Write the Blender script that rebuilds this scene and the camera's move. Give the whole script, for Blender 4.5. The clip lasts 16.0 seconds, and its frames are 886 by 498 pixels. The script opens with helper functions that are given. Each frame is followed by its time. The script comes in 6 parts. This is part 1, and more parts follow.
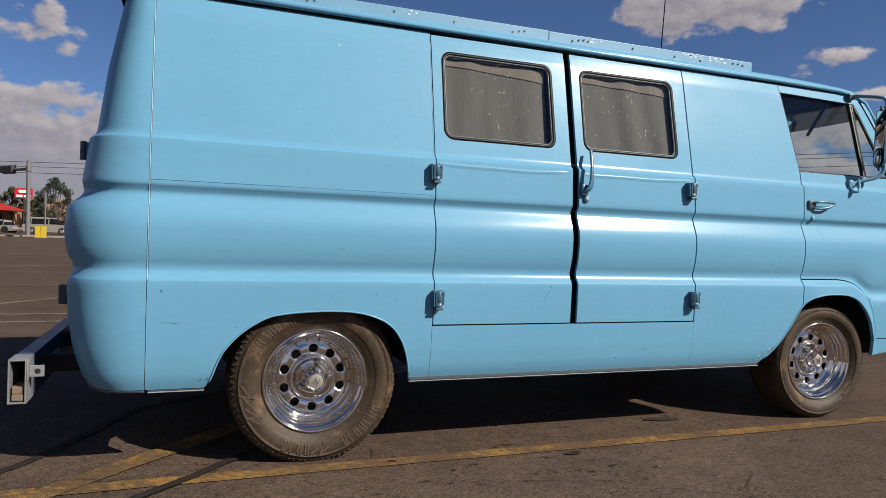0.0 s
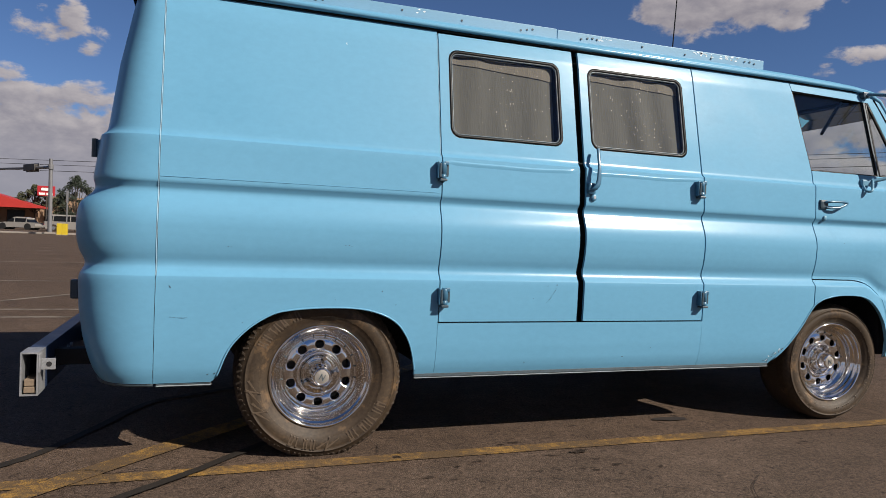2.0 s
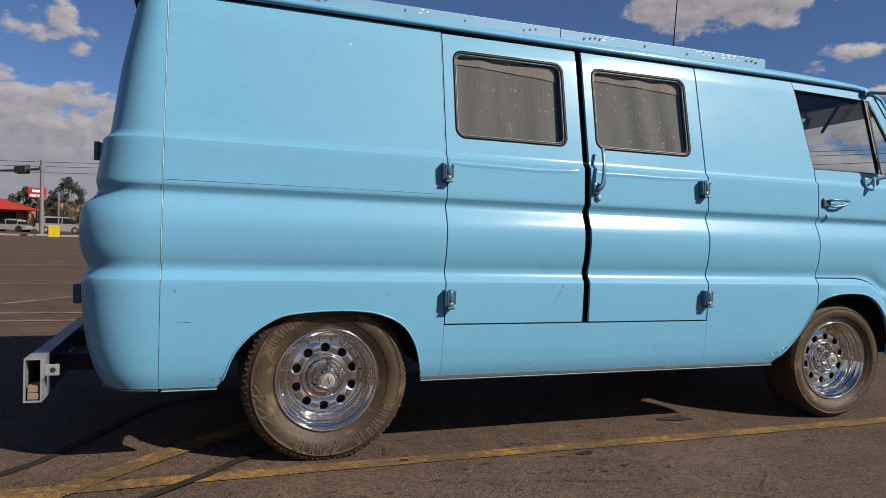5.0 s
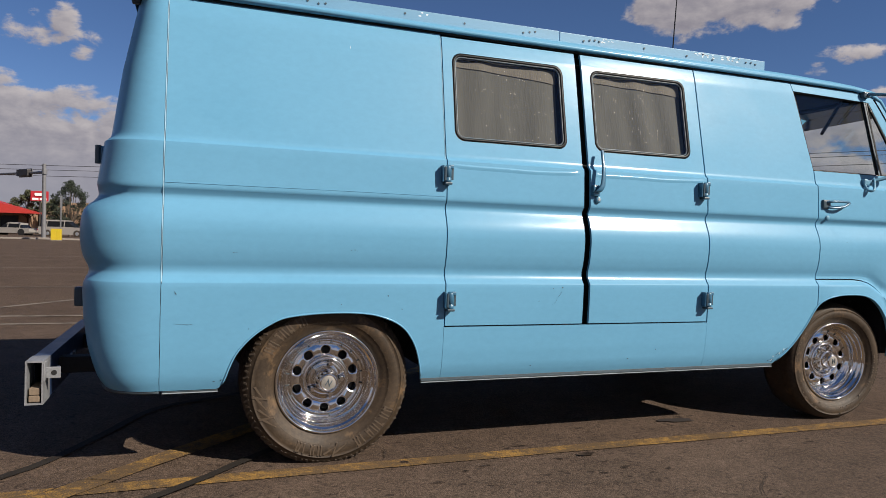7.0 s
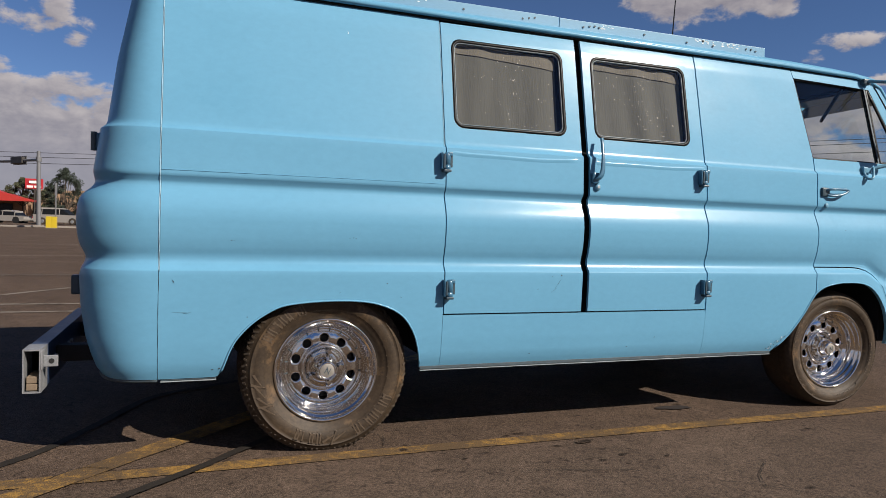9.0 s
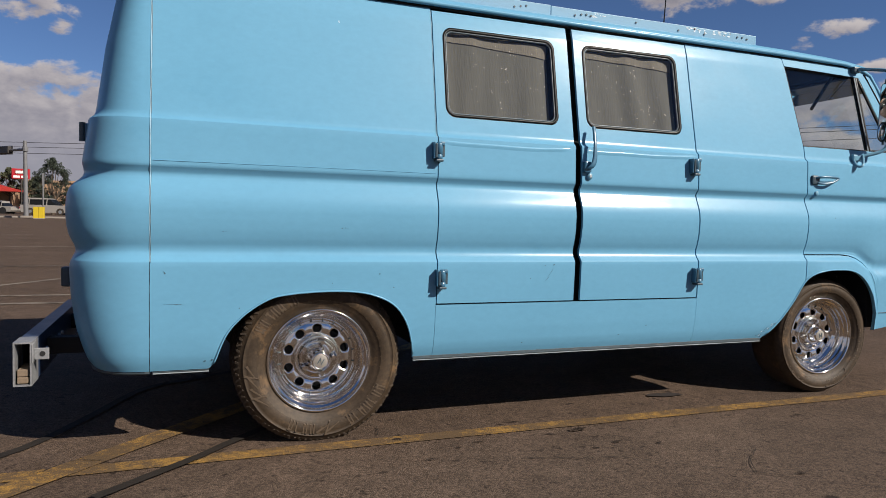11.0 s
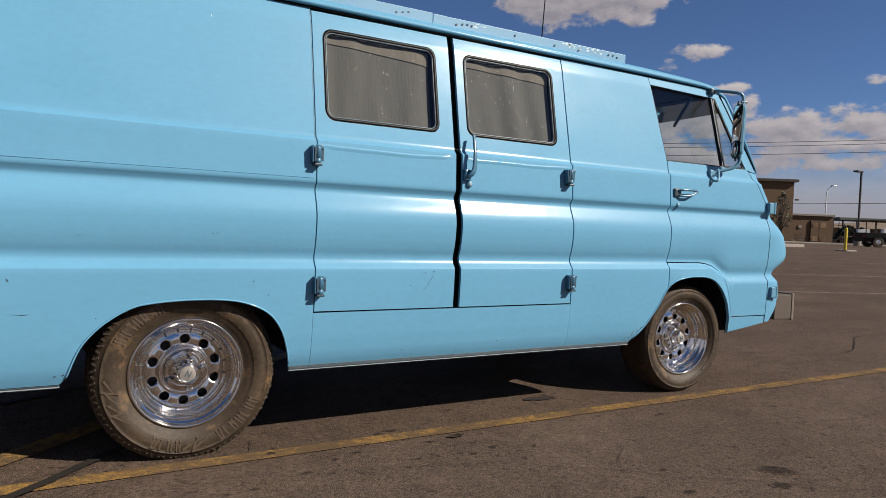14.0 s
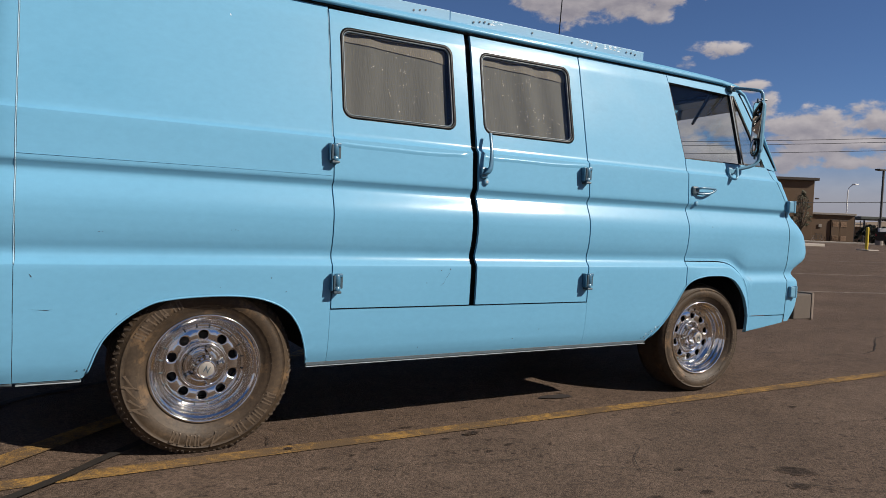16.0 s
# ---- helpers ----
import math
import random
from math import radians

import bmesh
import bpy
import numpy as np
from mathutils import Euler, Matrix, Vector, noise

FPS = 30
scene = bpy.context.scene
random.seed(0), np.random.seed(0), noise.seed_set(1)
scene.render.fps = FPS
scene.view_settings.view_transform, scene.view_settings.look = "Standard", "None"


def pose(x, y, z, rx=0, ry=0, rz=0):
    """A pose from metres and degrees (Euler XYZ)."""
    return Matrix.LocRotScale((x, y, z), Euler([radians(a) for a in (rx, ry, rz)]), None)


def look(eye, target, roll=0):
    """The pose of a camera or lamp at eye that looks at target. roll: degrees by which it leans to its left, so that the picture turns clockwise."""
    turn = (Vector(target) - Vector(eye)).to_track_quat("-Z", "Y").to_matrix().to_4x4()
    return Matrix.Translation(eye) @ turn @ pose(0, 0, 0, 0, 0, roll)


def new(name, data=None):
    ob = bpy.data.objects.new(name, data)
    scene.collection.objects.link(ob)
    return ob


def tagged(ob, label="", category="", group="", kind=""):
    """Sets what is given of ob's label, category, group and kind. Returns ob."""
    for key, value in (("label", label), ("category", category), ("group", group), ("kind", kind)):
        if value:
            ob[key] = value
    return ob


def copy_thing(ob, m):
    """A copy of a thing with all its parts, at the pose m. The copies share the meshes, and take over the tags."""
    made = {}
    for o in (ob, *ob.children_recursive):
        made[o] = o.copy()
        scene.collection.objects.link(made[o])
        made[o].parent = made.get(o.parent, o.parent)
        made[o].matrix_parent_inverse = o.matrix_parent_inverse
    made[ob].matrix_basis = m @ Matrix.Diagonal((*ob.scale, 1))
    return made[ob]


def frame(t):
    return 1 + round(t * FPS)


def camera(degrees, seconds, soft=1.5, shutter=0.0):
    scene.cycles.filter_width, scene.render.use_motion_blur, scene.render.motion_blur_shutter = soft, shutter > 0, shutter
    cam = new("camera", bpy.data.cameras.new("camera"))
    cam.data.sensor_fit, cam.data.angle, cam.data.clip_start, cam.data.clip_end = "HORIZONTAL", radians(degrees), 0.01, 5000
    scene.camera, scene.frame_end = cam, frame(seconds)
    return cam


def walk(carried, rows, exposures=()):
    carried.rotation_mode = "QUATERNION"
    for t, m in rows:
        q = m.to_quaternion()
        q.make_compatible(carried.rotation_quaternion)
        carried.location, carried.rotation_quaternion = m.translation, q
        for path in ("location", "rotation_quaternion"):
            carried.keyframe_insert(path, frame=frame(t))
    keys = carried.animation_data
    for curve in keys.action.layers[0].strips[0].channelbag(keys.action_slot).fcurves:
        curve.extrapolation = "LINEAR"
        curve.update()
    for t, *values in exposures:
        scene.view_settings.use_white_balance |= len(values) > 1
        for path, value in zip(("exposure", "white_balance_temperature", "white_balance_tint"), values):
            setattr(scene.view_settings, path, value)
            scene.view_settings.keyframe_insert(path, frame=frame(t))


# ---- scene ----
cam = camera(65.7, 16.0, soft=0.4)
# seconds, eye x y z, heading clockwise from +y, pitch, roll
PATH = [
    (0, -0.491, -2.667, 0.892, 20.74, -0.96, 1.89),
    (0.5, -0.491, -2.668, 0.893, 20.60, -0.99, 2.02),
    (1, -0.504, -2.658, 0.890, 20.84, -1.05, 2.51),
    (1.5, -0.501, -2.664, 0.892, 20.45, -1.19, 2.34),
    (2, -0.453, -2.695, 0.887, 19.35, -1.07, 2.17),
    (2.5, -0.492, -2.666, 0.892, 19.81, -1.19, 1.70),
    (3, -0.490, -2.666, 0.892, 19.72, -1.17, 1.85),
    (3.5, -0.487, -2.671, 0.892, 19.58, -1.19, 1.85),
    (4, -0.496, -2.662, 0.893, 19.81, -1.16, 1.88),
    (6.5, -0.494, -2.669, 0.895, 19.87, -0.98, 1.69),
    (7, -0.491, -2.672, 0.894, 19.75, -0.92, 1.65),
    (7.5, -0.495, -2.668, 0.895, 19.59, -1.02, 1.58),
    (8, -0.494, -2.668, 0.896, 19.80, -1.13, 1.48),
    (8.5, -0.493, -2.668, 0.894, 19.79, -1.28, 1.58),
    (9, -0.497, -2.657, 0.893, 20.08, -1.92, 1.66),
    (11.5, -0.505, -2.648, 0.899, 21.20, -2.92, 1.28),
    (12, -0.517, -2.635, 0.894, 22.04, -2.78, 1.57),
    (12.5, -0.515, -2.630, 0.889, 23.50, -2.26, 1.64),
    (12.8, -0.494, -2.624, 0.898, 27.68, -1.98, 1.90),
    (13, -0.483, -2.621, 0.903, 30.80, -1.83, 2.04),
    (13.5, -0.469, -2.627, 0.905, 30.69, -2.10, 2.01),
    (14, -0.467, -2.630, 0.904, 30.40, -2.13, 2.21),
    (14.5, -0.475, -2.627, 0.903, 30.67, -2.22, 2.31),
    (15, -0.468, -2.629, 0.902, 30.51, -2.25, 2.07),
    (15.5, -0.470, -2.629, 0.899, 29.77, -2.32, 2.95),
    (16, -0.472, -2.633, 0.902, 29.10, -2.34, 2.36),
]


def aim(x, y, z, heading, pitch, roll):
    h, p = radians(heading), radians(pitch)
    to = (x + math.sin(h) * math.cos(p), y + math.cos(h) * math.cos(p), z + math.sin(p))
    return look((x, y, z), to, roll)


walk(cam, [(t, aim(*row)) for t, *row in PATH])

# ---- world, sun, exposure ----
SUN = Vector((0.58, -0.635, 0.61)).normalized()
scene.view_settings.exposure = 0.485


def sky_world():
    w = bpy.data.worlds.new("sky")
    scene.world = w
    w.use_nodes = True
    nt = w.node_tree
    nt.nodes.clear()
    n, l = nt.nodes, nt.links

    def math_node(op, a, b=None, c=None):
        m = n.new("ShaderNodeMath")
        m.operation = op
        for i, v in enumerate((a, b, c)):
            if v is None:
                continue
            if isinstance(v, (int, float)):
                m.inputs[i].default_value = v
            else:
                l.new(v, m.inputs[i])
        return m.outputs[0]

    sky = n.new("ShaderNodeTexSky")
    sky.sky_type = "NISHITA"
    sky.sun_disc = False
    sky.sun_elevation = math.asin(SUN.z)
    sky.sun_rotation = math.atan2(SUN.x, SUN.y)
    sky.altitude, sky.air_density, sky.dust_density, sky.ozone_density = 1900, 1.0, 0.0, 5.0
    co = n.new("ShaderNodeTexCoord")
    sep = n.new("ShaderNodeSeparateXYZ")
    l.new(co.outputs["Generated"], sep.inputs[0])
    az = math_node("MULTIPLY", math_node("ARCTAN2", sep.outputs[0], sep.outputs[1]), 180 / math.pi)
    el = math_node("MULTIPLY", math_node("ARCSINE", sep.outputs[2]), 180 / math.pi)
    # clouds: centre heading, height, half width, half height, in degrees
    clouds = [
        (-9.5, 14.6, 1.5, 1.4), (-11.3, 13.6, 2.1, 1.0), (-9.0, 13.6, 2.2, 1.0), (-8.3, 12.9, 1.1, 0.9), (-11.4, 15.0, 0.6, 0.5),
        (-13.6, 10.3, 1.9, 0.9), (-8.6, 9.3, 2.6, 1.1), (-12.0, 8.7, 4.5, 1.3), (-11.5, 4.9, 8.5, 4.9), (-21.0, 5.0, 10.0, 6.0), (-3.0, 5.0, 7.0, 5.2), (6.0, 4.0, 9.0, 4.5),
        (39.3, 18.2, 5.6, 2.6), (44.4, 18.2, 5.2, 1.9), (45.4, 16.5, 1.6, 0.9), (50.0, 13.9, 2.3, 0.75), (48.0, 12.9, 0.9, 0.7), (62.4, 11.3, 1.2, 0.5),
        (52.7, 11.1, 1.5, 0.55), (54.0, 10.0, 0.9, 0.7), (53.5, 9.4, 1.6, 0.9), (56.4, 8.1, 3.4, 1.5), (56.8, 8.8, 1.9, 0.7), (61.4, 8.3, 3.3, 1.5), (67.0, 8.0, 4.0, 2.0),
        (47.3, 8.6, 3.8, 2.3), (50.3, 8.9, 2.4, 2.0), (48.5, 5.6, 6.0, 1.8),
        (58.0, 6.7, 6.5, 1.5), (55.6, 5.5, 2.4, 1.2), (60.4, 5.5, 3.6, 1.0), (61.2, 5.7, 1.7, 0.8), (67.5, 5.8, 5.0, 1.4),
        (15.0, 22.5, 6.0, 1.8), (100.0, 12.0, 16.0, 6.0), (128.0, 13.0, 30.0, 10.0), (178.0, 14.0, 26.0, 11.0),
        # the clouds at 165 and -95 are unseen, added to whiten the chrome's reflections
        (165.0, 46.0, 45.0, 11.0), (215.0 - 360, 18.0, 28.0, 14.0), (-95.0, 14.0, 30.0, 11.0), (-55.0, 8.0, 16.0, 4.0),
    ]

    def density(az_, el_):
        """How thick the cloud is at a place of the sky."""
        body = None
        for a0, e0, wa, we in clouds:
            da = math_node("MULTIPLY_ADD", az_, 1 / wa, -a0 / wa)
            de = math_node("MULTIPLY_ADD", el_, 1 / we, -e0 / we)
            r2 = math_node("MULTIPLY_ADD", da, da, math_node("MULTIPLY", de, de))
            k = min(1.3, 0.40 + 0.26 * we)
            m = math_node("MULTIPLY_ADD", r2, -k, k)
            body = m if body is None else math_node("MAXIMUM", body, m)
        body = math_node("MINIMUM", math_node("MAXIMUM", body, -0.6), 0.95)
        comb = n.new("ShaderNodeCombineXYZ")
        l.new(math_node("MULTIPLY", az_, 0.30), comb.inputs[0])
        l.new(math_node("MULTIPLY", el_, 0.52), comb.inputs[1])
        big = n.new("ShaderNodeTexNoise")
        big.inputs["Scale"].default_value, big.inputs["Detail"].default_value, big.inputs["Roughness"].default_value = 1.35, 8.0, 0.58
        big.inputs["Distortion"].default_value = 0.15
        l.new(comb.outputs[0], big.inputs["Vector"])
        return math_node("ADD", math_node("MULTIPLY", math_node("SUBTRACT", big.outputs["Fac"], 0.5), 2.7), math_node("SUBTRACT", body, 0.13))

    dens = density(az, el)
    dens_up = density(math_node("ADD", az, 0.45), math_node("ADD", el, 0.55))
    cover = n.new("ShaderNodeMapRange")
    cover.interpolation_type = "SMOOTHSTEP"
    cover.inputs["From Min"].default_value, cover.inputs["From Max"].default_value = -0.06, 0.46
    l.new(dens, cover.inputs["Value"])
    # thick parts are grey below; puffs are bright where they thin out upwards and towards the sun
    shade = n.new("ShaderNodeMapRange")
    shade.interpolation_type = "SMOOTHSTEP"
    shade.inputs["From Min"].default_value, shade.inputs["From Max"].default_value = -0.75, 0.95
    l.new(math_node("ADD", math_node("MULTIPLY", math_node("SUBTRACT", dens_up, dens), 0.70), math_node("MULTIPLY", dens, 0.42)), shade.inputs["Value"])
    tone = n.new("ShaderNodeMix")
    tone.data_type = "RGBA"
    tone.inputs["A"].default_value = (1.10, 1.00, 0.98, 1)
    tone.inputs["B"].default_value = (0.47, 0.44, 0.51, 1)
    l.new(shade.outputs[0], tone.inputs["Factor"])
    # lilac haze towards the horizon
    haze = n.new("ShaderNodeMapRange")
    haze.interpolation_type = "SMOOTHSTEP"
    for key, v in zip(("From Min", "From Max", "To Min", "To Max"), (1.5, 7.5, 0.90, 0.0)):
        haze.inputs[key].default_value = v
    l.new(el, haze.inputs["Value"])
    hazed = n.new("ShaderNodeMix")
    hazed.data_type = "RGBA"
    hazed.inputs["B"].default_value = (0.56, 0.54, 0.63, 1)
    l.new(haze.outputs[0], hazed.inputs["Factor"])
    l.new(tone.outputs["Result"], hazed.inputs["A"])
    veil = math_node("MAXIMUM", math_node("MULTIPLY", cover.outputs[0], 0.94), haze.outputs[0])
    bg_sky = n.new("ShaderNodeBackground")
    bg_sky.inputs["Strength"].default_value = 0.050
    deep = n.new("ShaderNodeVectorMath")
    deep.operation = "MULTIPLY"
    deep.inputs[1].default_value = (0.89, 0.95, 1.10)
    l.new(sky.outputs[0], deep.inputs[0])
    l.new(deep.outputs[0], bg_sky.inputs[0])
    bg_cloud = n.new("ShaderNodeBackground")
    bg_cloud.inputs["Strength"].default_value = 0.371
    l.new(hazed.outputs["Result"], bg_cloud.inputs[0])
    mix = n.new("ShaderNodeMixShader")
    l.new(veil, mix.inputs[0])
    l.new(bg_sky.outputs[0], mix.inputs[1])
    l.new(bg_cloud.outputs[0], mix.inputs[2])
    out = n.new("ShaderNodeOutputWorld")
    l.new(mix.outputs[0], out.inputs[0])


sky_world()
sun = new("sun", bpy.data.lights.new("sun", "SUN"))
sun.data.energy, sun.data.angle, sun.data.color = 5.0, radians(0.53), (1.0, 0.92, 0.81)
sun.matrix_world = look(SUN * 30, (0, 0, 0))

# ---- materials ----


def material(name, colour, rough=0.5, metal=0.0, vary=0.1, scale=8.0, fine=120.0, bump=0.0, bump_scale=200.0, coat=0.0, stain=None, stain_at=0.6, stretch=(1, 1, 1), rough_vary=0.1, spec=0.5):
    m = bpy.data.materials.new(name)
    m.use_nodes = True
    nt = m.node_tree
    n, l = nt.nodes, nt.links
    b = n["Principled BSDF"]
    co = n.new("ShaderNodeTexCoord")
    mp = n.new("ShaderNodeMapping")
    mp.inputs["Scale"].default_value = stretch
    l.new(co.outputs["Object"], mp.inputs[0])

    def noise_at(s, detail=6.0, rough_=0.6):
        t = n.new("ShaderNodeTexNoise")
        t.inputs["Scale"].default_value, t.inputs["Detail"].default_value, t.inputs["Roughness"].default_value = s, detail, rough_
        l.new(mp.outputs[0], t.inputs["Vector"])
        return t.outputs["Fac"]

    large, small = noise_at(scale), noise_at(fine, 3.0)
    avg = n.new("ShaderNodeMath")
    avg.operation = "MULTIPLY_ADD"
    avg.inputs[1].default_value = 0.5
    l.new(small, avg.inputs[0])
    half = n.new("ShaderNodeMath")
    half.operation = "MULTIPLY"
    half.inputs[1].default_value = 0.5
    l.new(large, half.inputs[0])
    l.new(half.outputs[0], avg.inputs[2])
    ramp = n.new("ShaderNodeMapRange")
    ramp.inputs["From Min"].default_value, ramp.inputs["From Max"].default_value = 0.3, 0.7
    ramp.inputs["To Min"].default_value, ramp.inputs["To Max"].default_value = 1 - vary, 1 + vary
    l.new(avg.outputs[0], ramp.inputs["Value"])
    mul = n.new("ShaderNodeVectorMath")
    mul.operation = "SCALE"
    mul.inputs[0].default_value = colour[:3]
    l.new(ramp.outputs[0], mul.inputs["Scale"])
    colour_out = mul.outputs[0]
    if stain is not None:
        mask = n.new("ShaderNodeMapRange")
        mask.inputs["From Min"].default_value, mask.inputs["From Max"].default_value = stain_at, stain_at + 0.12
        l.new(noise_at(scale * 1.7, 8.0, 0.65), mask.inputs["Value"])
        mx = n.new("ShaderNodeMix")
        mx.data_type = "RGBA"
        l.new(mask.outputs[0], mx.inputs["Factor"])
        l.new(colour_out, mx.inputs["A"])
        mx.inputs["B"].default_value = (*stain, 1)
        colour_out = mx.outputs["Result"]
    l.new(colour_out, b.inputs["Base Color"])
    rr = n.new("ShaderNodeMapRange")
    rr.inputs["From Min"].default_value, rr.inputs["From Max"].default_value = 0.3, 0.7
    rr.inputs["To Min"].default_value, rr.inputs["To Max"].default_value = max(0.02, rough * (1 - rough_vary)), min(1, rough * (1 + rough_vary))
    l.new(large, rr.inputs["Value"])
    l.new(rr.outputs[0], b.inputs["Roughness"])
    b.inputs["Metallic"].default_value = metal
    b.inputs["Specular IOR Level"].default_value = spec
    b.inputs["Coat Weight"].default_value = coat
    b.inputs["Coat Roughness"].default_value = 0.17
    if bump:
        bp = n.new("ShaderNodeBump")
        bp.inputs["Strength"].default_value = bump
        bp.inputs["Distance"].default_value = 0.01
        l.new(noise_at(bump_scale, 4.0), bp.inputs["Height"])
        l.new(bp.outputs[0], b.inputs["Normal"])
        l.new(bp.outputs[0], b.inputs["Coat Normal"])
    return m


def glass_material(name, tint=(0.9, 0.93, 0.92), rough=0.01):
    """Thin pane: clear pass-through with a mirror coat by Fresnel."""
    m = bpy.data.materials.new(name)
    m.use_nodes = True
    nt = m.node_tree
    n, l = nt.nodes, nt.links
    n.clear()
    fr = n.new("ShaderNodeFresnel")
    fr.inputs["IOR"].default_value = 1.6
    tr = n.new("ShaderNodeBsdfTransparent")
    tr.inputs[0].default_value = (*tint, 1)
    gl = n.new("ShaderNodeBsdfGlossy")
    gl.inputs["Roughness"].default_value = rough
    mx = n.new("ShaderNodeMixShader")
    l.new(fr.outputs[0], mx.inputs[0])
    l.new(tr.outputs[0], mx.inputs[1])
    l.new(gl.outputs[0], mx.inputs[2])
    out = n.new("ShaderNodeOutputMaterial")
    l.new(mx.outputs[0], out.inputs[0])
    return m


PAINT = material("van_paint", (0.117, 0.300, 0.450), 0.46, vary=0.055, scale=1.3, fine=30, bump=0.075, bump_scale=5, coat=0.26, spec=0.12, rough_vary=0.35, stretch=(1, 1, 1.6), stain=(0.100, 0.270, 0.410), stain_at=0.62)
PAINT_WORN = material("roof_strip_paint", (0.1156, 0.272, 0.408), 0.45, vary=0.08, scale=5, stain=(0.5304, 0.544, 0.544), stain_at=0.70, stretch=(0.5, 1, 2))
HARDWARE = material("hardware_paint", (0.035, 0.060, 0.080), 0.4, vary=0.12, scale=30, stain=(0.10, 0.07, 0.05), stain_at=0.68)
BLACK = material("dark_gap", (0.008, 0.008, 0.009), 0.8, vary=0.2)
RUBBER = material("seal_rubber", (0.005, 0.005, 0.005), 0.42, vary=0.2, scale=30, spec=0.22)
CHROME = material("chrome", (0.74, 0.72, 0.695), 0.09, metal=1.0, vary=0.06, scale=20, rough_vary=0.5)
GALVANISED = material("galvanised_end", (0.235, 0.24, 0.25), 0.45, metal=0.3, vary=0.35, scale=14, stain=(0.30, 0.22, 0.16), stain_at=0.64)
STEEL = material("weathered_steel", (0.42, 0.44, 0.47), 0.38, metal=0.8, vary=0.15, scale=14, stain=(0.16, 0.11, 0.08), stain_at=0.68)
TYRE = material("dusty_tyre", (0.040, 0.0265, 0.0155), 0.60, vary=0.55, scale=6, fine=70, stain=(0.120, 0.074, 0.038), stain_at=0.55, bump=0.12, bump_scale=160, spec=0.35)
TYRE_MARK = material("tyre_mark_rubber", (0.070, 0.048, 0.030), 0.6, vary=0.35, scale=20)
TREAD = material("tread_rubber", (0.052, 0.037, 0.025), 0.8, vary=0.25, scale=30, stain=(0.07, 0.05, 0.035), stain_at=0.55)


def asphalt_material(name, low, high):
    """Stones of mixed tone in dark binder, with broad worn and dusty areas."""
    m = bpy.data.materials.new(name)
    m.use_nodes = True
    n, l = m.node_tree.nodes, m.node_tree.links
    b = n["Principled BSDF"]
    co = n.new("ShaderNodeTexCoord")

    def noise_at(s, detail=6.0, rough_=0.6):
        t = n.new("ShaderNodeTexNoise")
        t.inputs["Scale"].default_value, t.inputs["Detail"].default_value, t.inputs["Roughness"].default_value = s, detail, rough_
        l.new(co.outputs["Object"], t.inputs["Vector"])
        return t.outputs["Fac"]

    def remap(v, a, b_, c, d):
        r = n.new("ShaderNodeMapRange")
        for k, x in zip(("From Min", "From Max", "To Min", "To Max"), (a, b_, c, d)):
            r.inputs[k].default_value = x
        l.new(v, r.inputs["Value"])
        return r.outputs[0]

    def times(a, b_):
        t = n.new("ShaderNodeMath")
        t.operation = "MULTIPLY"
        l.new(a, t.inputs[0])
        l.new(b_, t.inputs[1])
        return t.outputs[0]

    vo = n.new("ShaderNodeTexVoronoi")
    vo.inputs["Scale"].default_value = 210
    l.new(co.outputs["Object"], vo.inputs["Vector"])
    sep = n.new("ShaderNodeSeparateColor")
    l.new(vo.outputs["Color"], sep.inputs[0])
    stone = remap(sep.outputs[0], 0.0, 1.0, 0.50, 1.50)
    pit = remap(noise_at(24, 2, 0.5), 0.66, 0.72, 1.0, 0.45)
    # soaked stains are given on the mesh
    soak = n.new("ShaderNodeAttribute")
    soak.attribute_name = "soak"
    wet = n.new("ShaderNodeMath")
    wet.operation = "MULTIPLY_ADD"
    wet.inputs[1].default_value, wet.inputs[2].default_value = -0.72, 1.0
    l.new(times(soak.outputs["Fac"], remap(noise_at(45, 5, 0.7), 0.32, 0.62, 0.55, 1.15)), wet.inputs[0])
    f = times(times(times(stone, pit), wet.outputs[0]), times(remap(noise_at(40, 4), 0.3, 0.7, 0.8, 1.2), times(remap(noise_at(0.9, 7), 0.3, 0.7, 0.8, 1.2), remap(noise_at(7, 6, 0.7), 0.3, 0.7, 0.82, 1.16))))
    mx = n.new("ShaderNodeMix")
    mx.data_type = "RGBA"
    mx.inputs["A"].default_value, mx.inputs["B"].default_value = (*low, 1), (*high, 1)
    l.new(noise_at(0.35, 5), mx.inputs["Factor"])
    sc = n.new("ShaderNodeVectorMath")
    sc.operation = "SCALE"
    l.new(mx.outputs["Result"], sc.inputs[0])
    l.new(f, sc.inputs["Scale"])
    l.new(sc.outputs[0], b.inputs["Base Color"])
    b.inputs["Roughness"].default_value = 0.88
    b.inputs["Specular IOR Level"].default_value = 0.12
    bp = n.new("ShaderNodeBump")
    bp.inputs["Strength"].default_value, bp.inputs["Distance"].default_value = 0.6, 0.005
    l.new(vo.outputs["Distance"], bp.inputs["Height"])
    bp.invert = True
    l.new(bp.outputs[0], b.inputs["Normal"])
    return m


